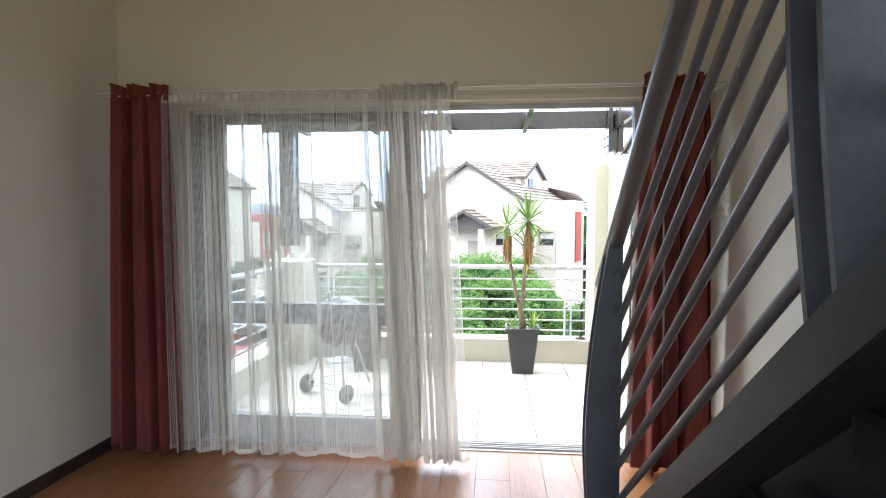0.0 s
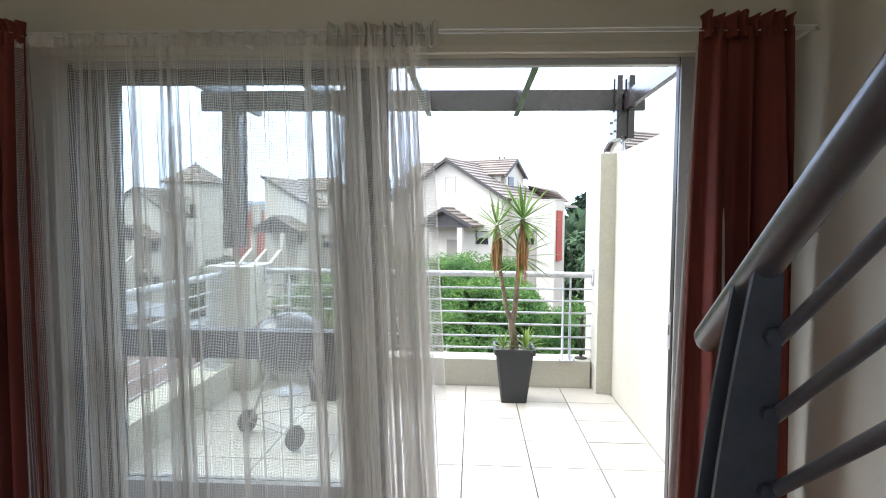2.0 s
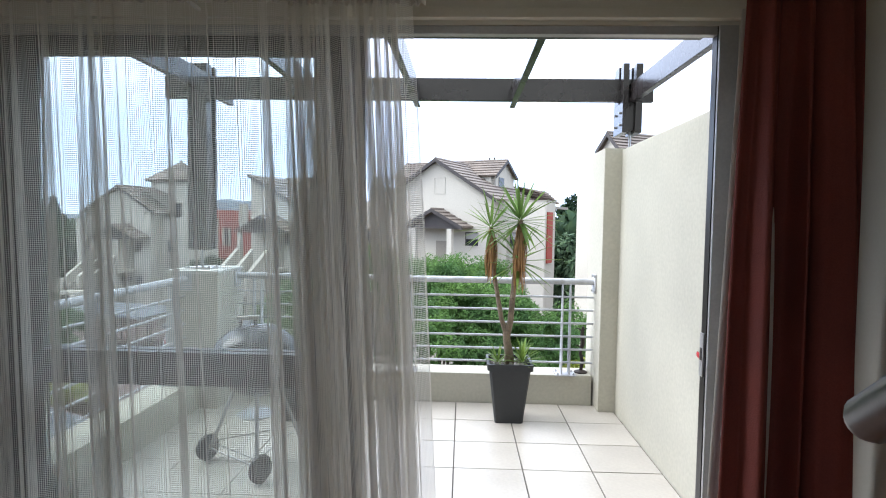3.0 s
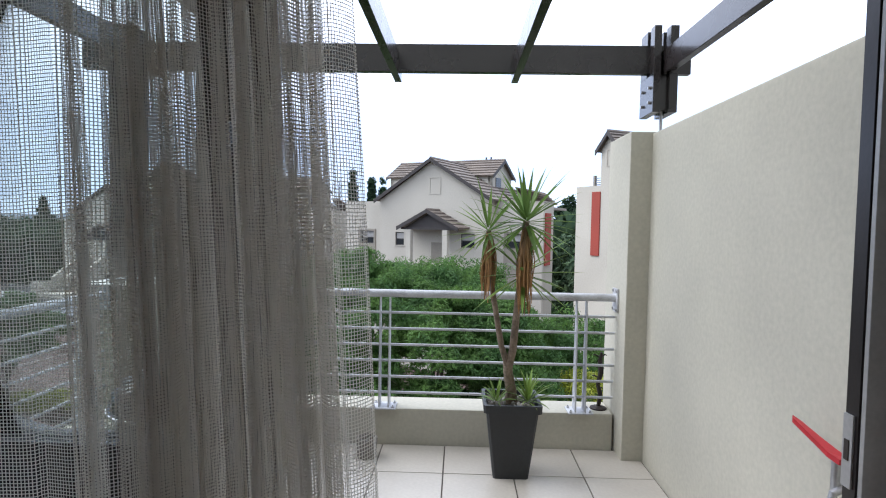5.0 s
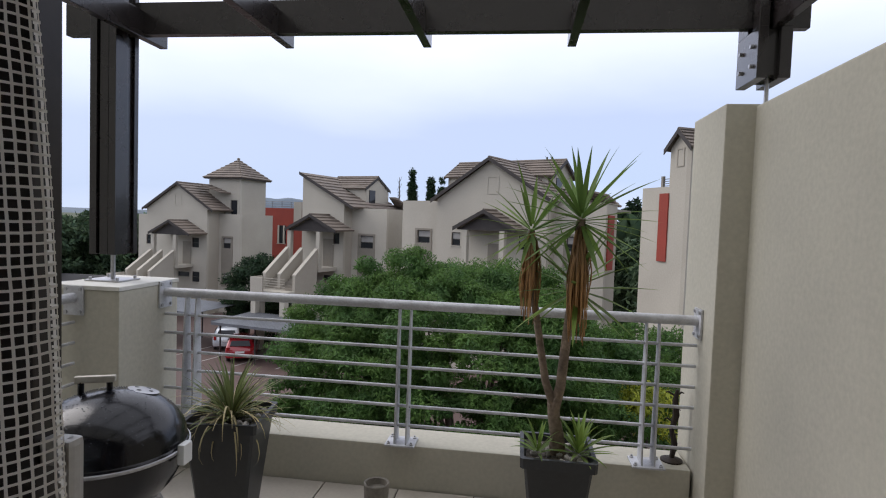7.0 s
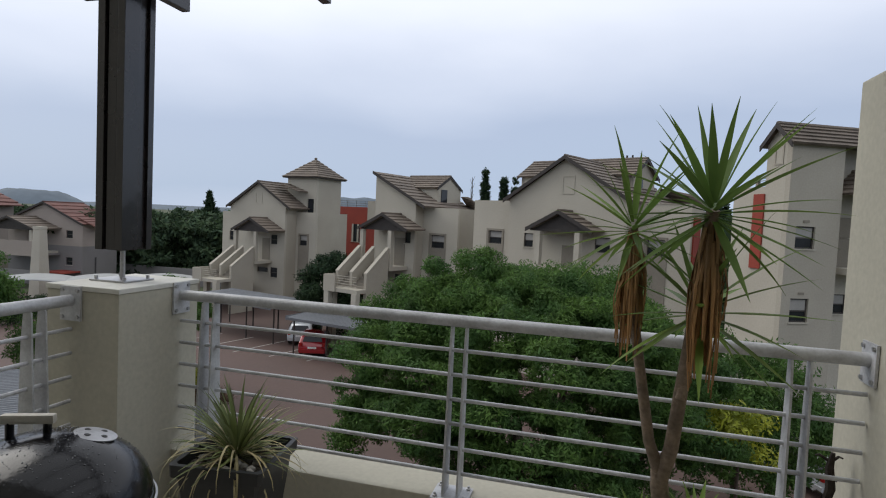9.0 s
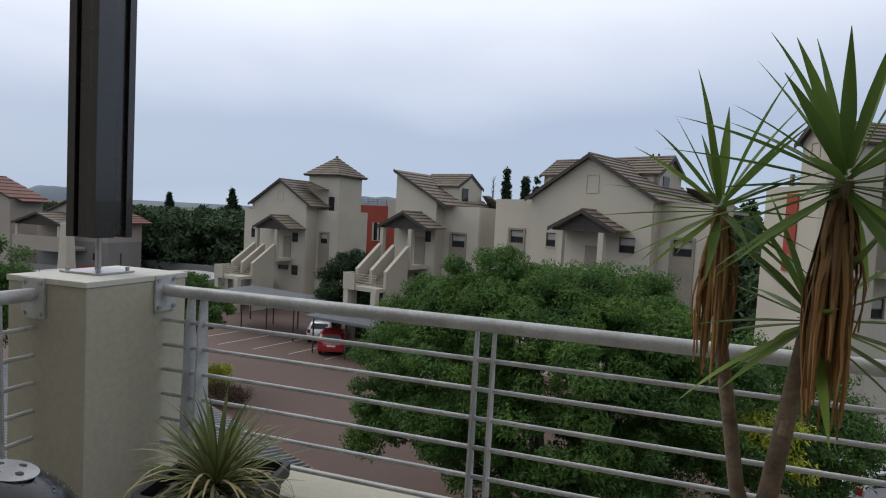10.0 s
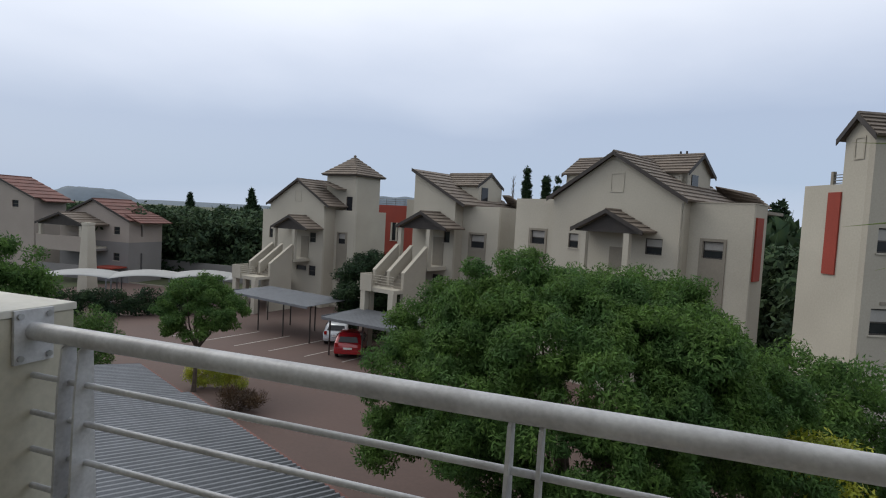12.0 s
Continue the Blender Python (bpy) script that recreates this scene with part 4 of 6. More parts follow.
M_REDCAR = material("red car paint", (0.30, 0.010, 0.016), 0.22, 0.1, 0.05, 2, 40, 0.0, coat=0.8)
M_WHITECAR = material("silver car paint", (0.50, 0.52, 0.54), 0.25, 0.3, 0.05, 2, 40, 0.0, coat=0.8)
M_TAIL = material("red lamp lens", (0.30, 0.01, 0.01), 0.15, 0, 0.05, 2, 40, 0.0)
# blue-grey base colour carries the distance haze of the hills
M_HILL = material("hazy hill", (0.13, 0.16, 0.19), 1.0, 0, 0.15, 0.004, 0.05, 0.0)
M_LINE = material("white road paint", (0.42, 0.40, 0.37), 0.8, 0, 0.2, 2, 20, 0.05)
GZ = -7.5


def rect_wall(x0, x1, z0, z1, y0, y1, holes, bm=None):
    """A wall along x with rectangular holes (x0, x1, z0, z1) right through it."""
    bm = bmesh.new() if bm is None else bm
    xs = sorted({x0, x1, *(v for h in holes for v in h[:2] if x0 < v < x1)})
    zs = sorted({z0, z1, *(v for h in holes for v in h[2:] if z0 < v < z1)})
    for xa, xb in zip(xs, xs[1:]):
        for za, zb in zip(zs, zs[1:]):
            cx, cz = (xa + xb) / 2, (za + zb) / 2
            if not any(h[0] < cx < h[1] and h[2] < cz < h[3] for h in holes):
                box(xa, y0, za, xb, y1, zb, bm=bm)
    bmesh.ops.remove_doubles(bm, verts=bm.verts, dist=0.001)
    return bm


def house_window(parent, x0, x1, z0, z1, y, blind=False, split=True):
    w = new("window")
    w.parent = parent
    f = 0.05
    bm = box(x0, y, z0, x0 + f, y + 0.06, z1)
    box(x1 - f, y, z0, x1, y + 0.06, z1, bm=bm)
    box(x0 + f, y, z0, x1 - f, y + 0.06, z0 + f, bm=bm)
    box(x0 + f, y, z1 - f, x1 - f, y + 0.06, z1, bm=bm)
    if split:
        box(x0 + f, y, z0 + (z1 - z0) * 0.45, x1 - f, y + 0.06, z0 + (z1 - z0) * 0.45 + 0.05, bm=bm)
    part("window_frame", bm, M_WFRAME, w)
    part("pane", box(x0 + f, y + 0.03, z0 + f, x1 - f, y + 0.04, z1 - f), M_HGLASS, w)
    if blind:
        part("blind", box(x0 + f, y + 0.022, z0 + (z1 - z0) * 0.5, x1 - f, y + 0.028, z1 - f), M_BLIND, w)
    # thin dark sheet stands in for the unlit room
    part("dark_backing", box(x0 - 0.02, y + 0.10, z0 - 0.02, x1 + 0.02, y + 0.12, z1 + 0.02), M_FASCIA, w)
    part("sill", box(x0 - 0.04, y - 0.13, z0 - 0.05, x1 + 0.04, y + 0.0, z0 - 0.005), M_HOUSEB, w)
    return w


def slope(a, b, c, d, mat, courses, parent, name="roof_slope"):
    """One roof slope laid in overlapping courses: a-b the eave, d-c the ridge."""
    a, b, c, d = (Vector(p) for p in (a, b, c, d))
    nrm = (b - a).cross(d - a).normalized()
    if nrm.z < 0:
        nrm = -nrm
    roof = new(name)
    roof.parent = parent
    for k in range(courses):
        t0, t1 = k / courses, min((k + 1.12) / courses, 1.0)
        p = [a.lerp(d, t0), b.lerp(c, t0), b.lerp(c, t1), a.lerp(d, t1)]
        lift = (0.085, 0.085, 0.02, 0.02)
        bm = bmesh.new()
        top = [bm.verts.new(q + nrm * h) for q, h in zip(p, lift)]
        bot = [bm.verts.new(q - nrm * 0.03) for q in p]
        bm.faces.new(top)
        bm.faces.new(bot[::-1])
        for i in range(4):
            j = (i + 1) % 4
            bm.faces.new((top[i], bot[i], bot[j], top[j]))
        part("tile_course", bm, mat, roof)
    return roof


def gable_roof(parent, x0, x1, y0, y1, ze, zr, mat, courses=9, along="y", over=0.3, split=0.5):
    """Two slopes over x0..x1, y0..y1; the ridge runs along y or x, at split of the width."""
    if along == "y":
        xr = x0 + (x1 - x0) * split
        dl, dr = (zr - ze) / (xr - x0) * over, (zr - ze) / (x1 - xr) * over
        slope((x0 - over, y0 - over, ze - dl), (x0 - over, y1 + over, ze - dl), (xr, y1 + over, zr), (xr, y0 - over, zr), mat, courses, parent)
        slope((x1 + over, y0 - over, ze - dr), (x1 + over, y1 + over, ze - dr), (xr, y1 + over, zr), (xr, y0 - over, zr), mat, courses, parent)
        for xa, za in ((x0 - over, ze - dl), (x1 + over, ze - dr)):
            v = Vector((xr - xa, 0, zr - za))
            p = [(xa, y0 - over - 0.03, za - 0.16), (xr, y0 - over - 0.03, zr - 0.16), (xr, y0 - over - 0.03, zr + 0.06), (xa, y0 - over - 0.03, za + 0.06)]
            part("barge_board", prism(p, (0, 0.04, 0)), M_FASCIA, parent)
        part("ridge_cap", tube([(xr, y0 - over, zr + 0.03), (xr, y1 + over, zr + 0.03)], 0.09, 6), mat, parent)
    else:
        yr = y0 + (y1 - y0) * split
        df, db = (zr - ze) / (yr - y0) * over, (zr - ze) / (y1 - yr) * over
        slope((x0 - over, y0 - over, ze - df), (x1 + over, y0 - over, ze - df), (x1 + over, yr, zr), (x0 - over, yr, zr), mat, courses, parent)
        slope((x0 - over, y1 + over, ze - db), (x1 + over, y1 + over, ze - db), (x1 + over, yr, zr), (x0 - over, yr, zr), mat, courses, parent)
        for xe in (x0 - over - 0.03, x1 + over - 0.01):
            for ya, za in ((y0 - over, ze - df), (y1 + over, ze - db)):
                p = [(xe, ya, za - 0.16), (xe, yr, zr - 0.16), (xe, yr, zr + 0.06), (xe, ya, za + 0.06)]
                part("barge_board", prism(p, (0.04, 0, 0)), M_FASCIA, parent)
        part("ridge_cap", tube([(x0 - over, yr, zr + 0.03), (x1 + over, yr, zr + 0.03)], 0.09, 6), mat, parent)


def gable_wall(parent, x0, xr, x1, y, thick, ze, zr, mat):
    part("gable_wall", prism([(x0, y, ze), (x1, y, ze), (xr, y, zr)], (0, thick, 0)), mat, parent)


def attic_panel(parent, x0, x1, z0, z1, y):
    f = 0.06
    bm = box(x0, y - 0.03, z0, x0 + f, y + 0.01, z1)
    box(x1 - f, y - 0.03, z0, x1, y + 0.01, z1, bm=bm)
    box(x0 + f, y - 0.03, z0, x1 - f, y + 0.01, z0 + f, bm=bm)
    box(x0 + f, y - 0.03, z1 - f, x1 - f, y + 0.01, z1, bm=bm)
    part("attic_panel", bm, M_HOUSEB, parent)


def porch(parent, x0, x1, y0, y1, ze, zr, cols, floor_z):
    """A small gabled roof on two piers over the entrance landing."""
    xr = (x0 + x1) / 2
    gable_roof(parent, x0 + 0.25, x1 - 0.25, y0 + 0.25, y1 - 0.25, ze + 0.1, zr, M_ROOF, 5, "y", 0.25)
    bm = prism([(x0 + 0.35, y0 + 0.3, ze - 0.02), (x1 - 0.35, y0 + 0.3, ze - 0.02), (xr, y0 + 0.3, zr - 0.18)], (0, 0.06, 0))
    box(x0 + 0.15, y0 + 0.25, ze - 0.12, x1 - 0.15, y0 + 0.40, ze, bm=bm)
    part("timber_gable", bm, M_FASCIA, parent, "dark stained timber gable")
    for c in cols:
        part("pier", box(c - 0.15, y0 + 0.15, floor_z, c + 0.15, y0 + 0.45, ze - 0.12), M_HOUSEB, parent)
    part("entrance_door", box(xr - 0.45, y1 - 0.05, floor_z, xr + 0.45, y1 - 0.01, floor_z + 2.0), M_TAUPE, parent)
    part("landing", box(cols[0] - 0.15, y0 + 0.1, floor_z - 0.25, cols[1] + 0.15, y1 - 0.01, floor_z), M_HOUSEB, parent)


def outside_stair(parent, xs, y0, y1, z0, z1, landing):
    """Solid balustrade walls that slope with an outer stair, its steps and the lower landing."""
    for k, x in enumerate(xs):
        poly = [(x - 0.11, y0, z0 - 1.1), (x - 0.11, y0, z0), (x - 0.11, y1, z1), (x - 0.11, y1, z1 - 1.1)]
        if k == len(xs) - 1:
            poly = [(x - 0.11, y0, GZ), (x - 0.11, y0, z0), (x - 0.11, y1, z1), (x - 0.11, y1, GZ)]
        w = part("balustrade_wall", prism(poly, (0.22, 0, 0)), M_HOUSE, parent)
        cop = [(x - 0.14, y0, z0), (x - 0.14, y0, z0 + 0.07), (x - 0.14, y1, z1 + 0.07), (x - 0.14, y1, z1)]
        part("coping", prism(cop, (0.28, 0, 0)), M_HOUSEB, w)
    n = 9
    for i in range(n):
        ya, yb = y0 + (y1 - y0) * i / n, y0 + (y1 - y0) * (i + 1) / n
        zz = z0 - 0.95 + (z1 - z0) * (i + 0.5) / n
        part("step", box(xs[0] + 0.11, yb, zz - 0.2, xs[-1] - 0.11, ya, zz), M_TAUPE, parent)
    lx0, lx1, ly0 = landing
    fz = z1 - 1.0
    part("lower_landing", box(lx0, ly0, fz - 0.25, lx1, y1 - 0.02, fz), M_HOUSEB, parent)
    bm = box(lx0, ly0 - 0.12, fz - 0.25, lx0 + 0.9, ly0, fz + 0.85)
    box(lx0 - 0.12, ly0 - 0.12, fz - 0.25, lx0, y1 - 0.02, fz + 0.85, bm=bm)
    part("landing_wall", bm, M_HOUSE, parent)
    for px, py in ((lx0 + 0.12, ly0 + 0.12), (lx1 - 0.2, ly0 + 0.12), (lx0 + 0.12, y1 - 0.3)):
        part("pier", box(px - 0.2, py - 0.2, GZ, px + 0.2, py + 0.2, fz - 0.25), M_HOUSEB, parent)
    for k in range(5):
        zz = fz + 0.2 + 0.16 * k
        part("rail_rod", tube([(lx0 + 0.9, ly0 - 0.06, zz), (lx1, ly0 - 0.06, zz)], 0.02, 6), M_HOUSEB, parent)


def house(x, y, turn, label):
    return thing("house", pose(x, y, 0, 0, 0, turn), label, "house", "houses across the parking court")


# the wide gabled house behind the large tree
h = house(-1.52, 36.02, -27, "cream plastered house with a wide gable, tiled roof and porch")
wins = [(-2.62, -1.99, 0.0, 0.80), (1.90, 2.79, 0.0, 0.81)]
part("wall", rect_wall(-3.76, 3.70, GZ, 2.78, 0, 0.25, wins), M_HOUSEB, h)
gable_wall(h, -3.76, -0.02, 3.70, 0.0, 0.25, 2.78, 5.10, M_HOUSEB)
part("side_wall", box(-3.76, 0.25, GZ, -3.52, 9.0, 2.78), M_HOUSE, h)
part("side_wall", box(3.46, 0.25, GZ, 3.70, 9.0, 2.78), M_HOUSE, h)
gable_roof(h, -3.76, 3.70, 0.0, 7.0, 2.90, 5.18, M_ROOF, 11)
for x0, x1, z0, z1 in wins:
    house_window(h, x0, x1, z0, z1, 0.08, True)
attic_panel(h, -0.25, 0.53, 3.10, 4.12, 0.0)
w3 = (4.42, 5.37, 0.02, 0.84)
part("wing_wall", rect_wall(3.70, 6.58, GZ, 2.66, 0.8, 1.05, [w3]), M_HOUSEB, h)
part("wing_side_wall", box(6.33, 1.05, GZ, 6.58, 2.6, 2.66), M_HOUSE, h)
part("wing_coping", box(3.70, 0.77, 2.66, 6.62, 2.62, 2.70), M_HOUSE, h)
part("taupe_panel", rect_wall(4.28, 5.50, -3.6, 0.98, 0.75, 0.80, [(4.42, 5.37, 0.02, 0.84)]), M_TAUPE, h)
house_window(h, *w3, 0.90, True)
part("red_panel", box(6.58, 1.05, -0.88, 6.66, 1.95, 2.05), M_REDWALL, h, "brick red painted panel")
wl_ = (-5.85, -4.80, 0.0, 0.82)
part("wing_wall", rect_wall(-7.10, -3.76, GZ, 2.72, 0.8, 1.05, [wl_]), M_HOUSEB, h)
part("taupe_panel", rect_wall(-5.99, -4.66, -3.6, 0.95, 0.75, 0.80, [wl_]), M_TAUPE, h)
part("wing_side_wall", box(-7.10, 1.05, GZ, -6.86, 6.0, 2.72), M_HOUSE, h)
house_window(h, *wl_, 0.90, True)
for x0, x1 in ((3.70, 6.33), (-6.86, -3.76)):
    part("flat_roof", box(x0, 1.05, 2.3, x1, 6.0, 2.45), M_TAUPE, h)
part("loft_wall", box(-5.0, 2.95, 2.45, 2.45, 3.2, 4.42), M_HOUSEB, h)
for xe in (-5.0, 2.21):
    part("loft_gable", prism([(xe, 2.95, 2.45), (xe, 6.2, 2.45), (xe, 6.2, 4.42), (xe, 4.58, 5.40), (xe, 2.95, 4.42)], (0.24, 0, 0)), M_HOUSE, h)
gable_roof(h, -5.0, 2.45, 2.95, 6.2, 4.48, 5.46, M_ROOF, 6, "x", 0.22)
house_loft_door = part("loft_door", box(2.46, 3.6, 2.6, 2.50, 4.4, 4.3), M_HGLASS, h)
slope((2.6, 8.5, 2.7), (5.6, 6.4, 2.7), (4.6, 6.6, 3.5), (2.6, 6.6, 3.9), M_ROOF, 5, h)
porch(h, -1.60, 2.45, -1.45, 0.0, 1.12, 2.12, (-0.87, 1.54), -1.75)
part("porch_wall", box(-1.0, -1.5, -3.2, 1.7, -1.3, -0.9), M_HOUSE, h)
part("downpipe", tube([(3.62, -0.06, 2.6), (3.62, -0.06, GZ)], 0.045, 8), M_HOUSEB, h)
for vx in (1.2, 1.55):
    part("roof_vent", tube([(vx, 4.9, 5.3), (vx, 4.9, 5.75)], 0.06, 8), M_FASCIA, h)

# the half-gabled house
h = house(-15.49, 43.09, -18, "cream plastered house with a half gable, porch and outside stair")
wins = [(1.80, 2.73, -3.15, -2.74), (2.62, 3.15, -0.45, 0.35)]
part("wall", rect_wall(-0.22, 3.50, GZ, 2.25, 0, 0.25, wins), M_HOUSEB, h)
part("half_gable", prism([(-0.22, 0, 2.25), (3.50, 0, 2.25), (3.50, 0, 2.62), (-0.22, 0, 4.55)], (0, 0.25, 0)), M_HOUSEB, h)
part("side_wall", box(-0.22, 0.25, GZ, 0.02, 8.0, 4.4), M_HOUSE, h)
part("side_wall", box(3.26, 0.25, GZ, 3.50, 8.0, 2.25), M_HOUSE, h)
slope((4.45, -0.3, 2.18), (4.45, 6.5, 2.18), (-0.32, 6.5, 4.66), (-0.32, -0.3, 4.66), M_ROOF, 10, h)
part("barge_board", prism([(-0.34, -0.33, 4.50), (-0.34, -0.33, 4.72), (4.45, -0.33, 2.24), (4.45, -0.33, 2.02)], (0, 0.04, 0)), M_FASCIA, h)
for x0, x1, z0, z1 in wins:
    house_window(h, x0, x1, z0, z1, 0.08, False, False)
w3 = (4.23, 5.38, -0.70, 0.22)
part("wing_wall", rect_wall(3.50, 6.45, GZ, 2.17, 1.0, 1.25, [w3]), M_HOUSEB, h)
part("wing_side_wall", box(6.20, 1.25, GZ, 6.45, 4.2, 2.17), M_HOUSE, h)
part("taupe_panel", rect_wall(4.08, 5.52, -4.2, 0.36, 0.95, 1.0, [w3]), M_TAUPE, h)
part("flat_roof", box(3.50, 1.25, 1.8, 6.2, 6.0, 1.95), M_TAUPE, h)
house_window(h, *w3, 1.10, True)
part("loft_wall", box(0.02, 2.6, 2.2, 3.36, 2.85, 3.85), M_HOUSEB, h)
part("loft_gable", prism([(3.36, 2.6, 2.0), (3.36, 5.8, 2.0), (3.36, 5.8, 3.75), (3.36, 4.2, 4.6), (3.36, 2.6, 3.75)], (0.24, 0, 0)), M_HOUSEB, h)
gable_roof(h, 0.02, 3.45, 2.6, 5.8, 3.78, 4.66, M_ROOF, 6, "x", 0.2)
part("loft_door", box(3.60, 3.0, 2.1, 3.65, 3.8, 3.6), M_HGLASS, h)
slope((3.8, 7.2, 2.1), (6.4, 5.2, 2.1), (4.4, 5.6, 3.2), (3.8, 5.6, 3.2), M_ROOF, 5, h)
porch(h, 0.05, 4.40, -2.2, 0.0, 0.55, 1.58, (0.33, 2.85), -2.1)
outside_stair(h, (0.33, 1.60, 2.85), -2.2, -4.4, -0.78, -2.45, (0.22, 2.96, -5.3))

# the towered house
h = house(-30.13, 49.99, -11, "cream plastered house with a hip-roofed tower and outside stair")
wins = [(1.73, 2.49, -1.62, -0.75), (1.77, 2.59, -4.67, -3.75), (0.20, 1.46, -4.25, -3.82), (-3.45, -2.94, -1.52, -0.66)]
part("wall", rect_wall(-4.37, 3.35, GZ, 1.19, 0, 0.25, wins), M_HOUSEB, h)
part("upper_wall", box(-3.40, 0.0, 1.19, 3.35, 0.25, 1.75), M_HOUSEB, h)
gable_wall(h, -3.40, 0.2, 3.8, 0.0, 0.25, 1.75, 4.0, M_HOUSEB)
gable_roof(h, -3.40, 3.8, 0.0, 6.0, 1.88, 4.08, M_ROOF, 10)
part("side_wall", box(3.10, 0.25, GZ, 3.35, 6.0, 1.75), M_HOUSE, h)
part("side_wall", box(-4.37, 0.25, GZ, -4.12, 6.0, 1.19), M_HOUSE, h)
for x0, x1, z0, z1 in wins:
    house_window(h, x0, x1, z0, z1, 0.08, False, z1 - z0 > 0.6)
attic_panel(h, -0.23, 0.55, 2.03, 3.05, 0.0)
w3, w4 = (3.80, 4.67, -1.65, -0.69), (3.86, 4.78, -4.87, -3.87)
part("wing_wall", rect_wall(3.35, 5.66, GZ, 1.42, 1.5, 1.75, [w3, w4]), M_HOUSEB, h)
part("taupe_panel", rect_wall(3.68, 4.88, -5.1, -0.55, 1.45, 1.5, [w3, w4]), M_TAUPE, h)
part("wing_side_wall", box(5.41, 1.75, GZ, 5.66, 6.2, 1.42), M_HOUSE, h)
house_window(h, *w3, 1.60, True)
house_window(h, *w4, 1.60, True)
part("flat_roof", box(3.35, 1.75, 1.0, 5.41, 6.0, 1.1), M_TAUPE, h)
part("tower_wall", rect_wall(1.5, 4.95, -2.0, 4.7, 2.3, 2.55, [(3.9, 4.65, 1.2, 2.7)]), M_HOUSEB, h)
part("tower_side_wall", box(4.70, 2.55, GZ, 5.655, 5.75, 1.40), M_HOUSE, h)
part("tower_side_wall", box(4.70, 2.55, 1.40, 4.95, 5.75, 4.7), M_HOUSE, h)
part("tower_back_wall", box(1.5, 5.75, -2.0, 4.95, 6.0, 4.7), M_HOUSE, h)
part("tower_left_wall", box(1.5, 2.55, 1.0, 1.75, 5.75, 4.7), M_HOUSE, h)
part("tower_door", box(3.92, 2.4, 1.2, 4.63, 2.46, 2.68), M_HGLASS, h)
tx0, tx1, ty0, ty1, tz, ta = 1.1, 5.35, 1.9, 6.4, 4.72, 6.55
tip = ((tx0 + tx1) / 2, (ty0 + ty1) / 2, ta)
cs = ((tx0, ty0, tz), (tx1, ty0, tz), (tx1, ty1, tz), (tx0, ty1, tz))
for i in range(4):
    slope(cs[i], cs[(i + 1) % 4], tip, tip, M_ROOF, 8, h)
part("eave_soffit", box(tx0 + 0.05, ty0 + 0.05, tz - 0.10, tx1 - 0.05, ty1 - 0.05, tz - 0.03), M_FASCIA, h)
part("finial", lathe([(0.14, ta), (0.14, ta + 0.12), (0.0, ta + 0.2)], 10, None), M_ROOF, h).matrix_basis = Matrix.Translation((tip[0], tip[1], 0))
slope((3.9, 0.9, 3.3), (3.9, 4.0, 3.3), (1.4, 4.0, 4.1), (1.4, 0.9, 4.1), M_ROOF, 5, h)
porch(h, -0.98, 3.40, -2.2, 0.0, -0.36, 0.72, (-0.63, 1.75), -3.1)
outside_stair(h, (-0.63, 0.56, 1.75), -2.2, -4.7, -1.85, -3.45, (-0.75, 1.85, -6.2))

# the brick red house between them, farther back
h = house(-27.5, 63.0, -15, "brick red plastered house with a roof terrace rail")
wins = [(1.2, 2.4, -1.6, 0.4)]
part("wall", rect_wall(-1.0, 6.0, GZ, 2.3, 0, 0.25, wins), M_REDWALL, h)
part("side_wall", box(-1.0, 0.25, GZ, 6.0, 6.0, 2.25), M_REDWALL, h)
house_window(h, *wins[0], 0.08, False, False)
for bx in (1.25, 2.0):
    part("pale_mullion", box(bx, -0.03, -1.6, bx + 0.2, 0.05, 0.4), M_HOUSEB, h)
for k in range(3):
    part("terrace_rail", tube([(-1.0, 0.1, 2.5 + 0.25 * k), (6.0, 0.1, 2.5 + 0.25 * k)], 0.035, 6), M_TIN, h)
for k in range(6):
    part("terrace_post", tube([(-0.9 + 1.3 * k, 0.1, 2.3), (-0.9 + 1.3 * k, 0.1, 3.05)], 0.04, 6), M_TIN, h)
part("pale_pier", box(3.6, -0.3, 0.6, 4.6, 0.0, 3.0), M_HOUSE, h)

# the neighbouring house beyond the dividing wall
h = house(7.1, 27.7, 25, "cream plastered house with a narrow gable and a red panel")
fw = [(0.40, 1.25, 0.90, 1.75), (0.40, 1.20, -1.92, -1.0)]
# tones swapped here: darker copy on the shaded front, paler on lit side
part("wall", rect_wall(0.0, 2.3, GZ, 4.9, 0, 0.25, fw), M_HOUSE, h)
for q in fw:
    house_window(h, *q, 0.08, True)
    part("vent_brick", box(q[0] + 0.30, -0.03, q[3] + 0.14, q[0] + 0.55, 0.0, q[3] + 0.24), M_TAUPE, h)
part("side_wall", box(0.0, 0.25, GZ, 0.25, 1.26, 4.9), M_HOUSEB, h)
part("gable_wall", prism([(0, 0.0, 4.9), (0, 1.26, 4.9), (0, 0.63, 5.55)], (0.25, 0, 0)), M_HOUSEB, h)
gable_roof(h, 0.0, 6.0, 0.0, 1.26, 5.0, 5.62, M_ROOF, 5, "x", 0.2)
part("wing_side_wall", box(0.0, 1.26, GZ, 0.25, 3.05, 3.27), M_HOUSEB, h)
part("wing_back_wall", box(0.25, 2.80, GZ, 6.0, 3.05, 3.27), M_HOUSE, h)
part("red_panel", box(-0.06, 1.22, 0.0, 0.0, 1.80, 2.98), M_REDWALL, h, "brick red painted panel")
attic = box(-0.03, 0.40, 4.08, 0.01, 0.46, 4.87)
box(-0.03, 0.80, 4.08, 0.01, 0.86, 4.87, bm=attic)
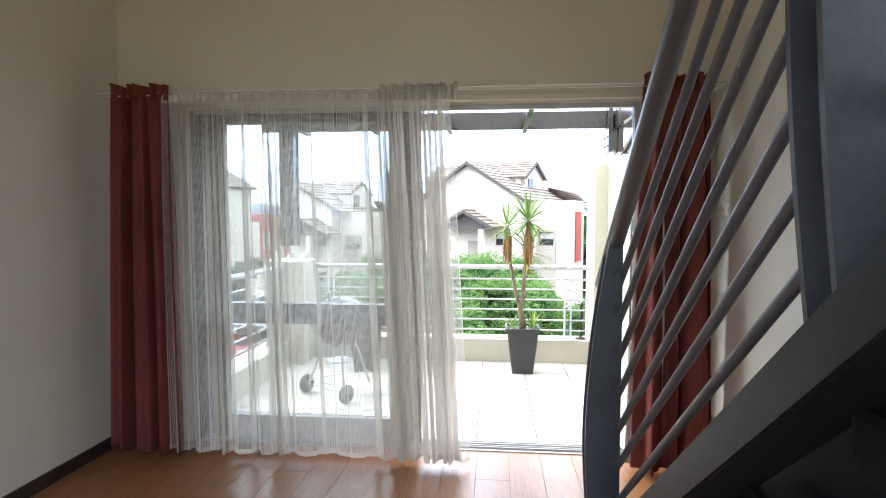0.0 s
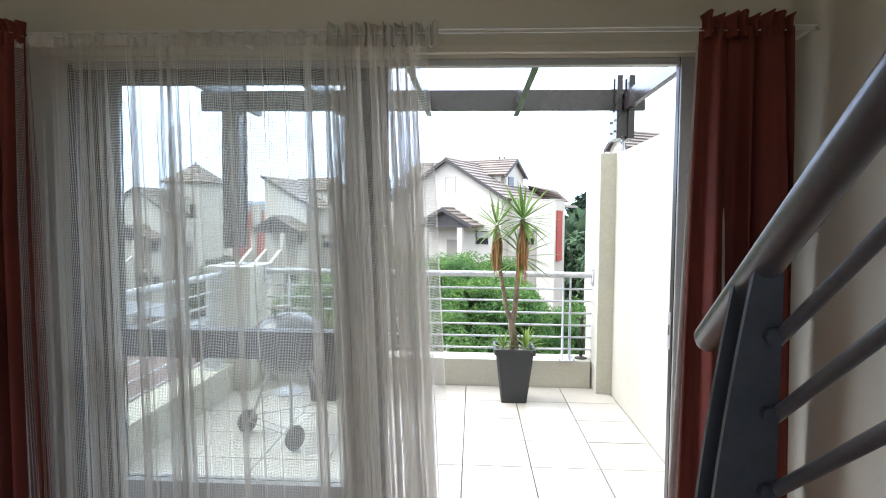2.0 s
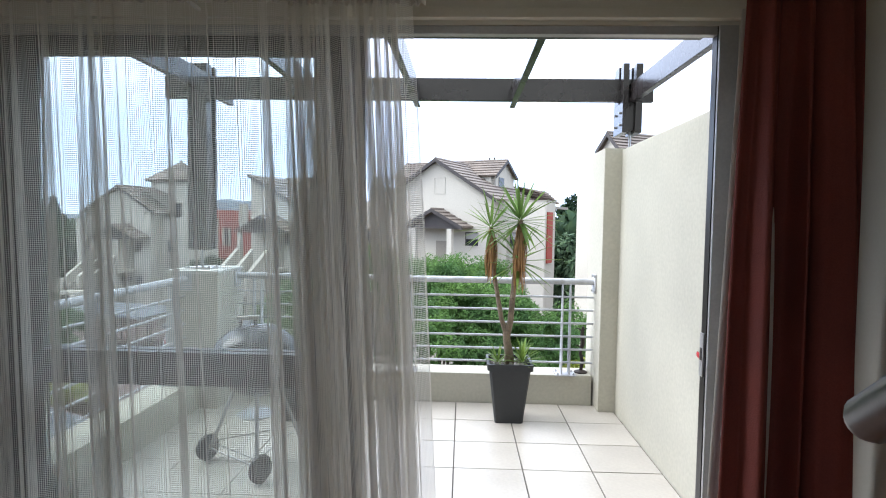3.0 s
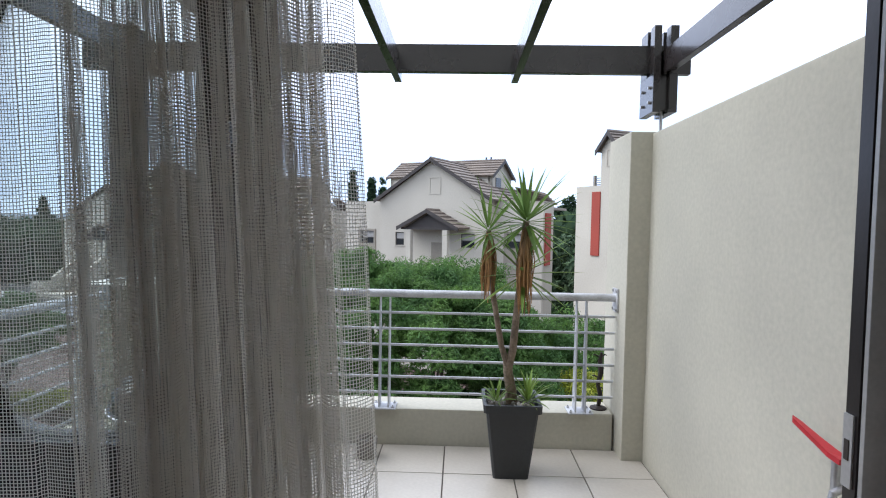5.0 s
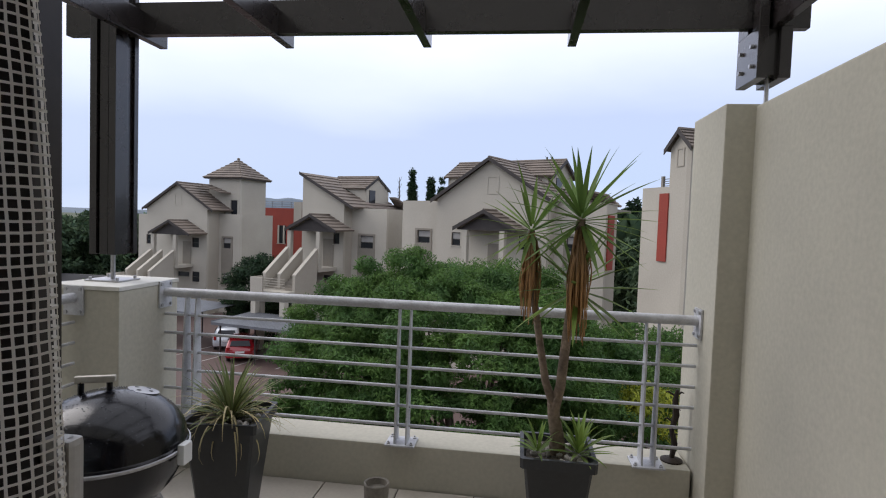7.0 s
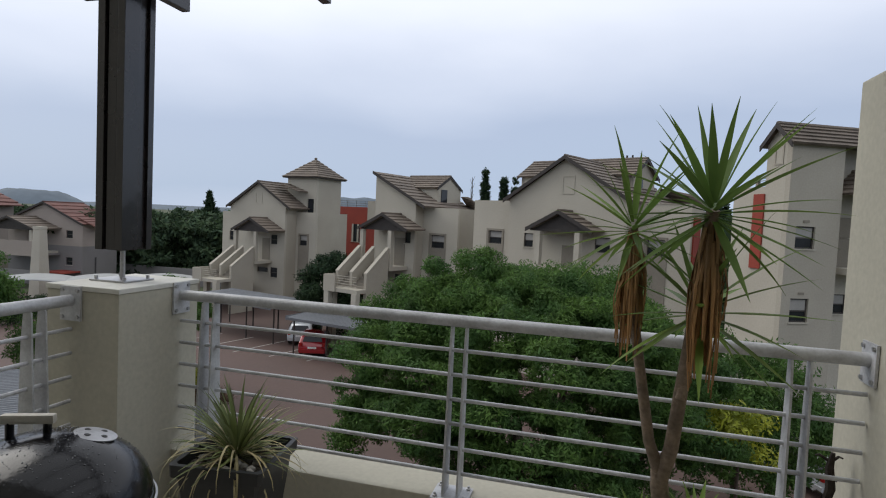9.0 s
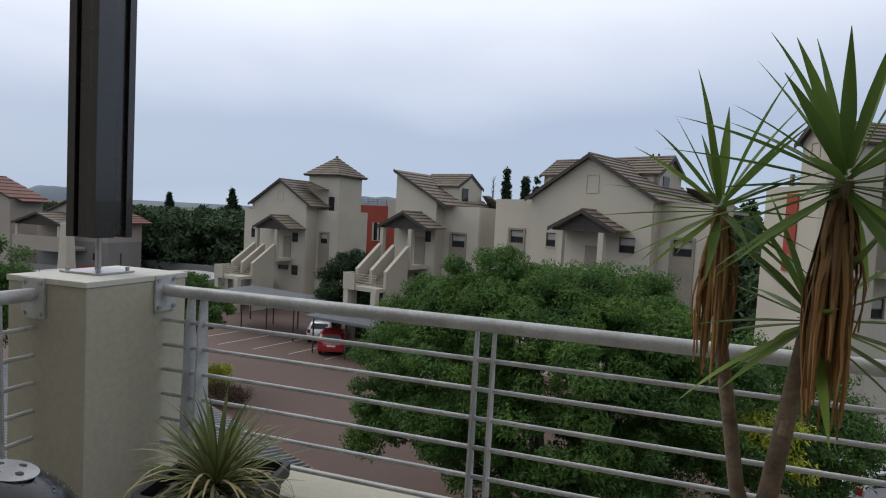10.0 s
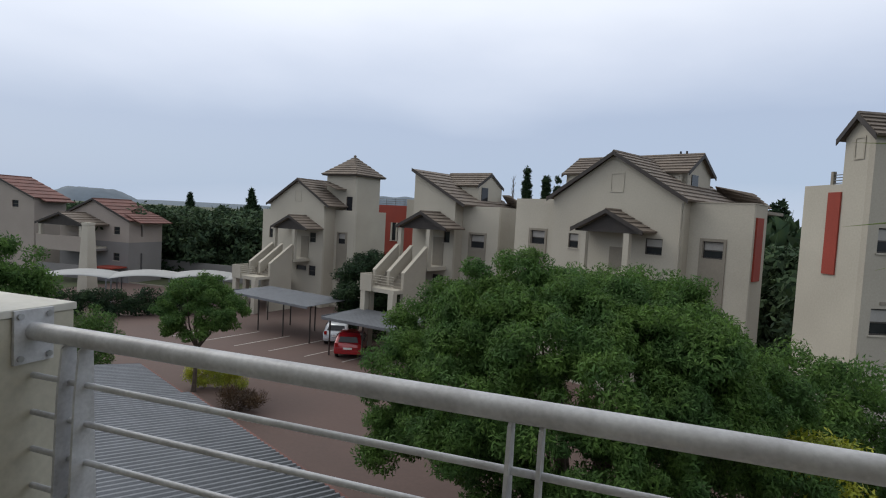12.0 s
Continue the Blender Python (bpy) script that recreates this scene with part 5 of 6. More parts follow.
box(-0.03, 0.46, 4.08, 0.01, 0.80, 4.14, bm=attic)
box(-0.03, 0.46, 4.81, 0.01, 0.80, 4.87, bm=attic)
part("attic_panel", attic, M_HOUSE, h)
for k in range(4):
    part("terrace_rail", tube([(0.1, 1.3, 3.32 + 0.1 * k), (0.1, 1.9, 3.32 + 0.1 * k)], 0.02, 6), M_TIN, h)
part("terrace_post", box(0.05, 1.75, 3.27, 0.17, 1.87, 3.75), M_TAUPE, h)
rw = [(3.2, 3.8, 1.4, 2.2), (3.2, 3.8, -1.7, -0.9), (5.2, 6.0, 1.2, 2.2)]
part("recess_wall", rect_wall(2.3, 9.0, GZ, 4.9, 0.9, 1.15, rw), M_HOUSEB, h)
for q in rw:
    house_window(h, *q, 0.98, True)
porch(h, 2.6, 4.6, -0.6, 0.9, 3.2, 4.0, (2.9, 4.3), 0.2)

# the brown-roofed houses far to the side
h = house(-58.4, 50.0, 3, "pinkish plastered house with red brown tiled roofs and balconies")
wins = [(5.6, 6.4, -2.4, -1.6), (5.6, 6.4, -5.2, -4.4)]
part("wall", rect_wall(-1.8, 7.6, -3.2, -0.9, 0, 0.25, [wins[0]]), M_PINKHOUSE, h)
part("lower_wall", rect_wall(-1.8, 7.6, GZ, -3.2, 0, 0.25, [wins[1]]), M_GREYHOUSE, h)
for q in wins:
    house_window(h, *q, 0.08, False)
gable_wall(h, -1.8, 2.9, 7.6, 0.0, 0.25, -0.9, 1.15, M_PINKHOUSE)
gable_roof(h, -1.8, 7.6, 0.0, 4.6, -0.78, 1.25, M_ROOFRED, 6)
slits = [(1.6, 1.85, -2.6, -1.2), (1.6, 1.85, -6.2, -4.4)]
bm = rect_wall(0.25, 4.6, -3.2, -0.9, 0, 0.25, [slits[0]])
bm.transform(Matrix.Translation((7.6, 0, 0)) @ Matrix.Rotation(radians(90), 4, "Z"))
part("side_wall", bm, M_PINKHOUSE, h)
bm = rect_wall(0.25, 4.6, GZ, -3.2, 0, 0.25, [slits[1]])
bm.transform(Matrix.Translation((7.6, 0, 0)) @ Matrix.Rotation(radians(90), 4, "Z"))
part("side_wall", bm, M_GREYHOUSE, h)
slope((8.8, 0.3, -1.1), (8.8, 4.8, -1.1), (6.6, 4.8, -0.2), (6.6, 0.3, -0.2), M_ROOFRED, 4, h)
porch(h, -1.4, 5.0, -3.2, 0.0, -1.5, -0.35, (-0.9, 4.5), -3.8)
part("balcony_wall", box(-1.2, -3.2, -4.2, 4.9, -3.0, -2.7), M_PINKHOUSE, h)
part("balcony_wall", box(-1.2, -3.2, -6.4, 4.9, -3.0, -5.6), M_GREYHOUSE, h)
part("floor_slab", box(-1.2, -3.0, -4.2, 4.9, 0.0, -4.0), M_GREYHOUSE, h)
part("lean_to_roof", box(4.9, -2.0, -5.9, 7.4, 0.0, -5.75), M_REDWALL, h)
part("tapered_chimney", lathe([(0.85, GZ), (0.52, -1.3), (0.56, -1.25), (0.56, -1.0), (0.0, -1.0)], 4), M_HOUSEB, h).matrix_basis = pose(9.2, -6.3, 0, 0, 0, 45)
h = house(-77.7, 50.3, 3, "pinkish plastered house with stepped red brown tiled roofs")
wins = [(8.6, 9.6, -0.2, 0.6)]
part("wall", rect_wall(-2.0, 12.0, GZ, 1.0, 0, 0.25, wins), M_PINKHOUSE, h)
house_window(h, *wins[0], 0.08, False)
part("side_wall", box(11.7, 0.25, GZ, 12.0, 4.0, 1.0), M_PINKHOUSE, h)
gable_wall(h, 0.0, 6.0, 12.0, 0.0, 0.25, 1.0, 3.2, M_PINKHOUSE)
gable_roof(h, 0.0, 12.0, 0.0, 4.0, 1.1, 3.4, M_ROOFRED, 6)
slope((13.2, 0.5, 0.6), (13.2, 4.2, 0.6), (9.5, 4.2, 1.9), (9.5, 0.5, 1.9), M_ROOFRED, 4, h)


# ---- ground and court ----
bm = bmesh.new()
bmesh.ops.create_grid(bm, x_segments=40, y_segments=40, size=3500)
bm.transform(Matrix.Translation((0, 0, GZ)))
structure("ground", bm, M_GRASS, "dry grass and bare earth", "ground")
court = structure("pavement", box(-52, 8.0, GZ - 0.2, 14.0, 50.5, GZ + 0.012), M_GROUND, "brown brick paved parking court", "paving")
structure("kerb", box(-52, 50.5, GZ - 0.2, 14.0, 50.7, GZ + 0.14, 0.02), M_TAUPE, "concrete kerb along the parking court", "kerb")
for k in range(7):
    x = -28.2 + 2.55 * k
    bm = box(-0.05, -2.2, GZ + 0.0125, 0.05, 2.2, GZ + 0.017)
    bm.transform(pose(x, 36.2, 0, 0, 0, -16))
    structure("road_line_%d" % (k + 1), bm, M_LINE, "worn white parking bay line", "road marking")


# ---- trees and shrubs ----
def leaf_cloud(name, blobs, per, length, width, mat, parent, seed, droop=0.35, label=""):
    """Many small pointed leaves about the given (x, y, z, radius) clumps, in one mesh."""
    r = np.random.default_rng(seed)
    b = np.array(blobs)
    n = len(b) * per
    own = np.repeat(b, per, axis=0)
    d = r.normal(size=(n, 3))
    d /= np.linalg.norm(d, axis=1, keepdims=True)
    rad = own[:, 3:4] * (0.35 + 0.65 * r.random((n, 1)) ** 0.6)
    p = own[:, :3] + d * rad * np.array([1.0, 1.0, 0.75])
    lead = np.cross(d, r.normal(size=(n, 3))) + d * 0.35 + r.normal(size=(n, 3)) * 0.25
    lead[:, 2] -= droop
    lead /= np.linalg.norm(lead, axis=1, keepdims=True)
    face = d + np.array([0.0, 0.0, 0.7]) + r.normal(size=(n, 3)) * 0.35
    side = np.cross(lead, face)
    side /= np.linalg.norm(side, axis=1, keepdims=True) + 1e-9
    ln = length * (0.6 + 0.7 * r.random((n, 1)))
    wd = width * (0.7 + 0.6 * r.random((n, 1)))
    v = np.empty((n, 4, 3))
    v[:, 0] = p
    v[:, 1] = p + lead * ln * 0.45 + side * wd * 0.5
    v[:, 2] = p + lead * ln
    v[:, 3] = p + lead * ln * 0.45 - side * wd * 0.5
    me = bpy.data.meshes.new(name)
    me.vertices.add(n * 4)
    me.vertices.foreach_set("co", v.reshape(-1))
    me.loops.add(n * 4)
    me.loops.foreach_set("vertex_index", np.arange(n * 4, dtype=np.int32))
    me.polygons.add(n)
    me.polygons.foreach_set("loop_start", np.arange(0, n * 4, 4, dtype=np.int32))
    me.update(calc_edges=True)
    me.validate()
    me.materials.append(mat)
    ob = new(name, me)
    if parent is not None:
        ob.parent = parent
    if label:
        tagged(ob, label)
    return ob


def crown_blobs(c, rx, ry, rz, count, blob, seed, low=-0.9):
    """Clump places over an uneven egg-shaped crown."""
    r = random.Random(seed)
    out = []
    while len(out) < count:
        d = Vector((r.gauss(0, 1), r.gauss(0, 1), r.gauss(0, 1))).normalized()
        if d.z < low:
            continue
        lump = 1.0 + 0.30 * noise.noise(d * 2.1 + Vector((seed, 0, 0))) + 0.20 * noise.noise(d * 5 + Vector((0, seed, 0)))
        k = r.choice((1.0, 0.97, 0.93, 0.87, 0.75, 0.5)) * lump
        out.append((c[0] + d.x * rx * k, c[1] + d.y * ry * k, c[2] + d.z * rz * k, blob * r.uniform(0.65, 1.25)))
    return out


def lobed_blobs(c, rx, ry, rz, lobes, each, size, blob, seed):
    """A crown of billowing lobes: domed clumps over an egg, thinning out and opening towards the ground."""
    r = random.Random(seed)
    out = []
    for k in range(lobes):
        up = 1 - 1.5 * (k + 0.5) / lobes
        az = 2.39996 * k + r.uniform(-0.3, 0.3)
        flat = math.sqrt(max(0.05, 1 - up * up))
        far = r.uniform(0.72, 0.90) * (1 if up > -0.1 else r.uniform(0.75, 1.05))
        p = Vector((c[0] + math.cos(az) * flat * rx * far, c[1] + math.sin(az) * flat * ry * far, c[2] + up * rz * far))
        wide = size * r.uniform(0.75, 1.25) * (1 if up > -0.2 else 0.8)
        for _ in range(int(each * (1 if up > -0.2 else 0.32))):
            d = Vector((r.gauss(0, 1), r.gauss(0, 1), r.gauss(0.55, 0.75))).normalized()
            q = r.uniform(0.55, 1.0)
            out.append((p.x + d.x * wide * q, p.y + d.y * wide * q, p.z + d.z * wide * 0.72 * q, blob * r.uniform(0.6, 1.3)))
    return out


def tree(name, base, crown_c, rx, ry, rz, clumps, blob, per, leaf, wide, mat, trunk_r, label, seed, limbs=9, group="", low=-0.9, blobs=None):
    t = thing(name, pose(0, 0, 0), label, "tree", group)
    r = random.Random(seed)
    bx, by, bz = base
    fork = Vector((bx + (crown_c[0] - bx) * 0.5, by + (crown_c[1] - by) * 0.5, max(bz + 0.8, crown_c[2] - rz * 0.75)))
    part("trunk", tube([(bx, by, bz), (bx + 0.03, by, bz + 0.4), tuple(fork)], [trunk_r * 1.35, trunk_r, trunk_r * 0.8], 12), M_BARK, t, "", True)
    for k in range(limbs):
        a = 2 * math.pi * k / limbs + r.uniform(-0.3, 0.3)
        up = r.uniform(0.1, 0.95)
        end = Vector((crown_c[0] + math.cos(a) * rx * 0.75 * (1 - up * 0.6), crown_c[1] + math.sin(a) * ry * 0.75 * (1 - up * 0.6), crown_c[2] + rz * (up * 0.95 - 0.25)))
        mid = fork.lerp(end, 0.5) + Vector((r.uniform(-0.2, 0.2), r.uniform(-0.2, 0.2), -0.12 * rz))
        part("limb", tube([tuple(fork), tuple(mid), tuple(end)], [trunk_r * 0.55, trunk_r * 0.34, trunk_r * 0.12], 8), M_BARK, t, "", True)
    leaf_cloud("crown", blobs or crown_blobs(crown_c, rx, ry, rz, clumps, blob, seed, low), per, leaf, wide, mat, t, seed, label="small narrow leaves in clumps")
    return t


big = tree("leafy_tree", (-1.2, 18.8, GZ), (-1.2, 18.9, -3.6), 4.9, 4.6, 3.8, 0, 0, 330, 0.125, 0.038, M_TREE, 0.20, "broad bright green tree standing in the court", 4, 24,
           blobs=lobed_blobs((-1.45, 18.9, -3.6), 5.1, 4.8, 4.25, 84, 20, 1.05, 0.34, 4))
tree("leafy_tree", (4.9, 23.3, GZ), (4.6, 22.6, -4.2), 2.6, 2.4, 2.3, 200, 0.5, 220, 0.16, 0.055, M_TREE, 0.12, "green tree beside the cream neighbouring house", 9, 7)
tree("leafy_tree", (-19.4, 26.0, GZ), (-19.3, 26.2, -3.9), 1.75, 1.75, 2.1, 0, 0, 190, 0.15, 0.05, M_TREE, 0.10, "small spreading green tree on a bare trunk", 12, 9,
     blobs=lobed_blobs((-19.3, 26.2, -4.1), 2.0, 1.9, 2.1, 26, 9, 0.55, 0.26, 12))
tree("leafy_tree", (-25.3, 20.2, GZ), (-25.2, 20.3, -2.7), 2.2, 2.2, 2.4, 160, 0.5, 190, 0.20, 0.07, M_TREE, 0.14, "bright green tree beside the far houses", 15, 7)
tree("leafy_tree", (-22.8, 23.0, GZ), (-22.8, 23.0, -4.8), 1.3, 1.3, 1.5, 70, 0.42, 100, 0.20, 0.05, M_TREE, 0.08, "thin feathery green tree", 16, 6)
tree("cypress", (-18.3, 41.6, GZ), (-18.3, 41.6, -4.9), 2.1, 2.1, 3.4, 200, 0.5, 180, 0.22, 0.09, M_DARKTREE, 0.15, "dark green conical bush beside the outside stair", 18, 6)
for k, (x, y, z) in enumerate(((-16.3, 88.5, 9.0), (-13.5, 89.0, 8.7), (-11.8, 89.2, 7.7))):
    tree("poplar", (x, y, GZ), (x, y, z - 5.5), 0.5, 0.5, 5.5, 120, 0.30, 60, 0.40, 0.16, M_DARKTREE, 0.2, "tall slim dark poplar behind the houses", 22 + k, 4, "poplars")
t = thing("bare_poplar", pose(0, 0, 0), "slim leafless poplar behind the houses", "tree")
part("trunk", tube([(-18.2, 88.1, GZ), (-18.2, 88.1, 3.0), (-18.2, 88.1, 8.0)], [0.2, 0.14, 0.03], 8), M_BARK, t, "", True)
rnd = random.Random(3)
for k in range(26):
    z = 0.5 + 0.27 * k
    a = rnd.uniform(0, 6.28)
    part("limb", tube([(-18.2, 88.1, z), (-18.2 + math.cos(a) * 0.35, 88.1 + math.sin(a) * 0.35, z + 0.9)], [0.045, 0.015], 5), M_BARK, t)
for k, (x, y, z, w) in enumerate(((-49.4, 68.2, 3.6, 3.4), (-65.3, 74.2, 2.8, 3.0))):
    tc_ = thing("conifer", pose(0, 0, 0), "dark conifer rising above the far woods", "tree", "conifers")
    part("trunk", tube([(x, y, GZ), (x, y, z)], [0.3, 0.04], 8), M_BARK, tc_, "", True)
    blobs = []
    r = random.Random(40 + k)
    for i in range(170):
        h = r.random() ** 0.8
        a, q = r.uniform(0, 6.28), w * (1 - h) * r.uniform(0.3, 1.0) * (0.75 + 0.25 * math.sin(h * 40))
        blobs.append((x + math.cos(a) * q, y + math.sin(a) * q, z - 7 * (1 - h) - 0.05, 0.10 + 0.32 * (1 - h)))
    leaf_cloud("crown", blobs, 40, 0.4, 0.12, M_DARKTREE, tc_, 50 + k)
for k, (x, y, z, w, hh) in enumerate(((9.2, 74.4, 3.9, 1.2, 1.2), (13.6, 73.8, 4.6, 1.2, 1.9))):
    tree("far_tree", (x, y, GZ), (x, y, z - hh), w, w, hh, 60, 0.38, 70, 0.5, 0.25, M_DARKTREE, 0.25, "dark tree standing behind the houses", 60 + k, 5, "trees behind the houses")


def woods(name, places, label, mat, seed, leaf=0.7, per=55):
    r = random.Random(seed)
    blobs = []
    for x, y, top, w, deep in places:
        for _ in range(26):
            a, q = r.uniform(0, 6.28), w * math.sqrt(r.random())
            z = top - deep * r.random() ** 1.4 - 0.25 * q
            blobs.append((x + math.cos(a) * q, y + math.sin(a) * q, z, 0.9 * r.uniform(0.7, 1.3)))
    ob = leaf_cloud(name, blobs, per, leaf, leaf * 0.45, mat, None, seed)
    return tagged(ob, label, "woods", "", "stuff")


rnd = random.Random(77)
belt = [(9.5 + 1.3 * k, 57.0 + 2.1 * (k % 3), 0.9 + 0.5 * (k % 2), 2.2, 7.5) for k in range(6)]
for k in range(70):
    a = radians(rnd.uniform(-47.5, -24))
    d = rnd.uniform(76, 100)
    belt.append((d * math.sin(a), d * math.cos(a), rnd.uniform(-1.2, 1.0), rnd.uniform(2.2, 3.6), 7.0))
woods("far_woods", belt, "dense dark green woods beyond the houses", M_FARTREE, 71)
belt = [(9.5 + 1.3 * k, 57.0 + 2.1 * (k % 3), 0.9 + 0.5 * (k % 2), 2.2, 7.5) for k in range(6)]
for k in range(48):
    a = radians(rnd.uniform(8.5, 40))
    d = rnd.uniform(46, 75)
    belt.append((d * math.sin(a), d * math.cos(a), rnd.uniform(0.6, 3.4) - (75 - d) * 0.09, rnd.uniform(2.0, 3.2), 7.0))
woods("side_woods", belt, "green trees filling the gap between the houses", M_FARTREE, 72)
belt = [(9.5 + 1.3 * k, 57.0 + 2.1 * (k % 3), 0.9 + 0.5 * (k % 2), 2.2, 7.5) for k in range(6)]
for k in range(120):
    a = radians(rnd.uniform(-62, 45))
    d = rnd.uniform(180, 420)
    belt.append((d * math.sin(a), d * math.cos(a), rnd.uniform(-3.5, 0.2), rnd.uniform(6, 11), 5.0))
woods("distant_woods", belt, "hazy belt of distant trees", M_FARTREE, 73, 2.2, 30)
rnd = random.Random(5)
hedge = [(-19.9 + 0.26 * k + rnd.uniform(-0.1, 0.1), 26.3 + 0.9 * math.sin(k * 0.22), GZ + rnd.uniform(0.25, 0.95), 0.34) for k in range(10) for _ in range(5)]
t = thing("lime_hedge", pose(0, 0, 0), "clipped lime green hedge at the court's edge", "hedge")
leaf_cloud("foliage", hedge, 160, 0.09, 0.05, M_LIME, t, 81)
row = [(-41.5 + 8.4 * k / 46 + rnd.uniform(-0.3, 0.3), 32.2 + 9.0 * k / 46 + rnd.uniform(-0.3, 0.3), GZ + rnd.uniform(0.3, 1.9), 0.5) for k in range(47) for _ in range(4)]
t = thing("boundary_hedge", pose(0, 0, 0), "tall dark green hedge along the court's edge", "hedge")
leaf_cloud("foliage", row, 110, 0.20, 0.09, M_DARKTREE, t, 84)
t = thing("dry_shrub", pose(0, 0, 0), "brown dry shrubs beside the hedge", "shrub")
leaf_cloud("foliage", [(-15.9 + rnd.uniform(-0.9, 0.9), 24.9 + rnd.uniform(-0.4, 0.4), GZ + rnd.uniform(0.2, 0.8), 0.35) for _ in range(26)], 90, 0.22, 0.03, M_DRYSHRUB, t, 82, -0.5)
t = thing("lime_shrub", pose(0, 0, 0), "yellow green shrub among the trees", "shrub")
leaf_cloud("foliage", [(3.7 + rnd.uniform(-0.5, 0.5), 18.2 + rnd.uniform(-0.5, 0.5), -3.1 + rnd.uniform(-0.6, 0.4), 0.35) for _ in range(22)], 90, 0.14, 0.05, M_LIME, t, 83)
part("stem", tube([(3.7, 18.2, GZ), (3.7, 18.2, -3.0)], [0.06, 0.03], 8), M_BARK, t)


# ---- hills, with their haze put into the base colour ----
def hill(name, cx, cy, wide, deep, tall, seed, label):
    bm = bmesh.new()
    bmesh.ops.create_grid(bm, x_segments=60, y_segments=16, size=1)
    for v in bm.verts:
        e = max(0.0, 1 - v.co.x ** 2) ** 1.1 * max(0.0, 1 - v.co.y ** 2)
        e = min(e, 0.82) * (1 + 0.10 * noise.noise(Vector((v.co.x * 6, v.co.y * 3, seed))))
        v.co = Vector((v.co.x * wide, v.co.y * deep, GZ - 4 + (tall - GZ + 4) * e))
    a = math.atan2(cy, cx) - math.pi / 2
    bm.transform(Matrix.Translation((cx, cy, 0)) @ Matrix.Rotation(a, 4, "Z"))
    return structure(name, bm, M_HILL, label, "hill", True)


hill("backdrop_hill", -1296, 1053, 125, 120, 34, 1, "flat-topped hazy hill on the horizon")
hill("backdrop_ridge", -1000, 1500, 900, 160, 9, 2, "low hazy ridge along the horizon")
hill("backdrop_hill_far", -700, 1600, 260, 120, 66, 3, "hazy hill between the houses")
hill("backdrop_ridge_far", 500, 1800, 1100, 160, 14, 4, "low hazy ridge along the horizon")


# ---- sheds, carports, shades ----
def corrugated(parent, m, length, depth, z0, z1, pitch=0.15, amp=0.022, name="roof_sheet"):
    """A corrugated sheet: waves along x, running down y from z1 at depth to z0 at the eave."""
    n = int(length / pitch) * 4
    bm = bmesh.new()
    rows = []
    for y, z in ((0.0, z0), (depth, z1)):
        rows.append([bm.verts.new((length * i / n, y, z + amp * math.sin(2 * math.pi * i / 4 + 0.785))) for i in range(n + 1)])
    for i in range(n):
        bm.faces.new((rows[0][i], rows[0][i + 1], rows[1][i + 1], rows[1][i]))
    bm.transform(m)
    ob = part(name, bm, M_TIN, parent, "grey corrugated roof sheet")
    so = ob.modifiers.new("thickness", "SOLIDIFY")
    so.thickness = 0.012
    return ob


def shed(m, length, depth, z, label, rise=0.7):
    s = thing("shed", m, label, "shed", "corrugated sheds below the balcony")
    corrugated(s, Matrix.Identity(4), length, depth, z, z + rise, 0.21, 0.045)
    part("gutter", box(0, -0.10, z - 0.10, length, 0.0, z + 0.0, 0.01), M_ROOFRED, s, "brown eave gutter")
    part("wall", box(0.1, 0.25, GZ, length - 0.1, depth - 0.1, z - 0.08), M_HOUSE, s)
    return s


turn = math.degrees(math.atan2(0.444, -0.896))
shed(pose(-6.3 + 3.6, 16.1 - 1.78, 0, 0, 0, turn), 12.6, 7.0, -5.0, "long shed with a grey corrugated roof")
shed(pose(-14.0, 19.95, 0, 0, 0, turn), 5.2, 6.0, -5.22, "short shed with a grey corrugated roof")
shed(pose(5.0, 13.0, 0, 0, 0, 170), 3.2, 3.0, -4.9, "small shed with a grey corrugated roof", 0.3)


def carport(x, y, turn, length, depth, z, label):
    c = thing("carport", pose(x, y, 0, 0, 0, turn), label, "carport", "carports over the parking bays")
    corrugated(c, Matrix.Identity(4), length, depth, z, z + 0.12, 0.2, 0.02)
    part("fascia", box(0, -0.03, z - 0.14, length, 0.0, z + 0.02), M_TIN, c)
    part("fascia", box(-0.03, 0, z - 0.12, 0.0, depth, z + 0.10), M_TIN, c)
    n = max(2, int(length / 2.7) + 1)
    for k in range(n):
        px = 0.25 + (length - 0.5) * k / (n - 1)
        for py in (0.5, depth - 0.4):
            part("post", tube([(px, py, GZ), (px, py, z)], 0.05, 8), M_FASCIA, c)
    for py in (0.5, depth - 0.4):
        part("purlin", box(0.1, py - 0.04, z - 0.10, length - 0.1, py + 0.04, z - 0.02), M_FASCIA, c)
    return c


carport(-28.4, 39.0, -16, 8.6, 3.8, -5.0, "long steel carport with a grey sheet roof")
carport(-17.9, 34.7, -12, 5.6, 3.6, -5.1, "steel carport with a grey sheet roof over parked cars")


def shade_sail(x, y, turn, w, d, z, label):
    s = thing("shade_canopy", pose(x, y, 0, 0, 0, turn), label, "shade canopy", "pale shade canopies")
    bm = bmesh.new()
    bmesh.ops.create_grid(bm, x_segments=16, y_segments=8, size=1)
    for v in bm.verts:
        v.co = Vector((v.co.x * w, v.co.y * d, z + 0.3 * (1 - v.co.x ** 2) - 0.12 * v.co.y ** 2))
    ob = part("cloth", bm, M_SHADE, s, "", True)
    so = ob.modifiers.new("thickness", "SOLIDIFY")
    so.thickness = 0.03
    for px in (-w, w):
        for py in (-d, d):
            part("post", tube([(px, py, GZ), (px, py, z)], 0.05, 8), M_TIN, s)
    return s


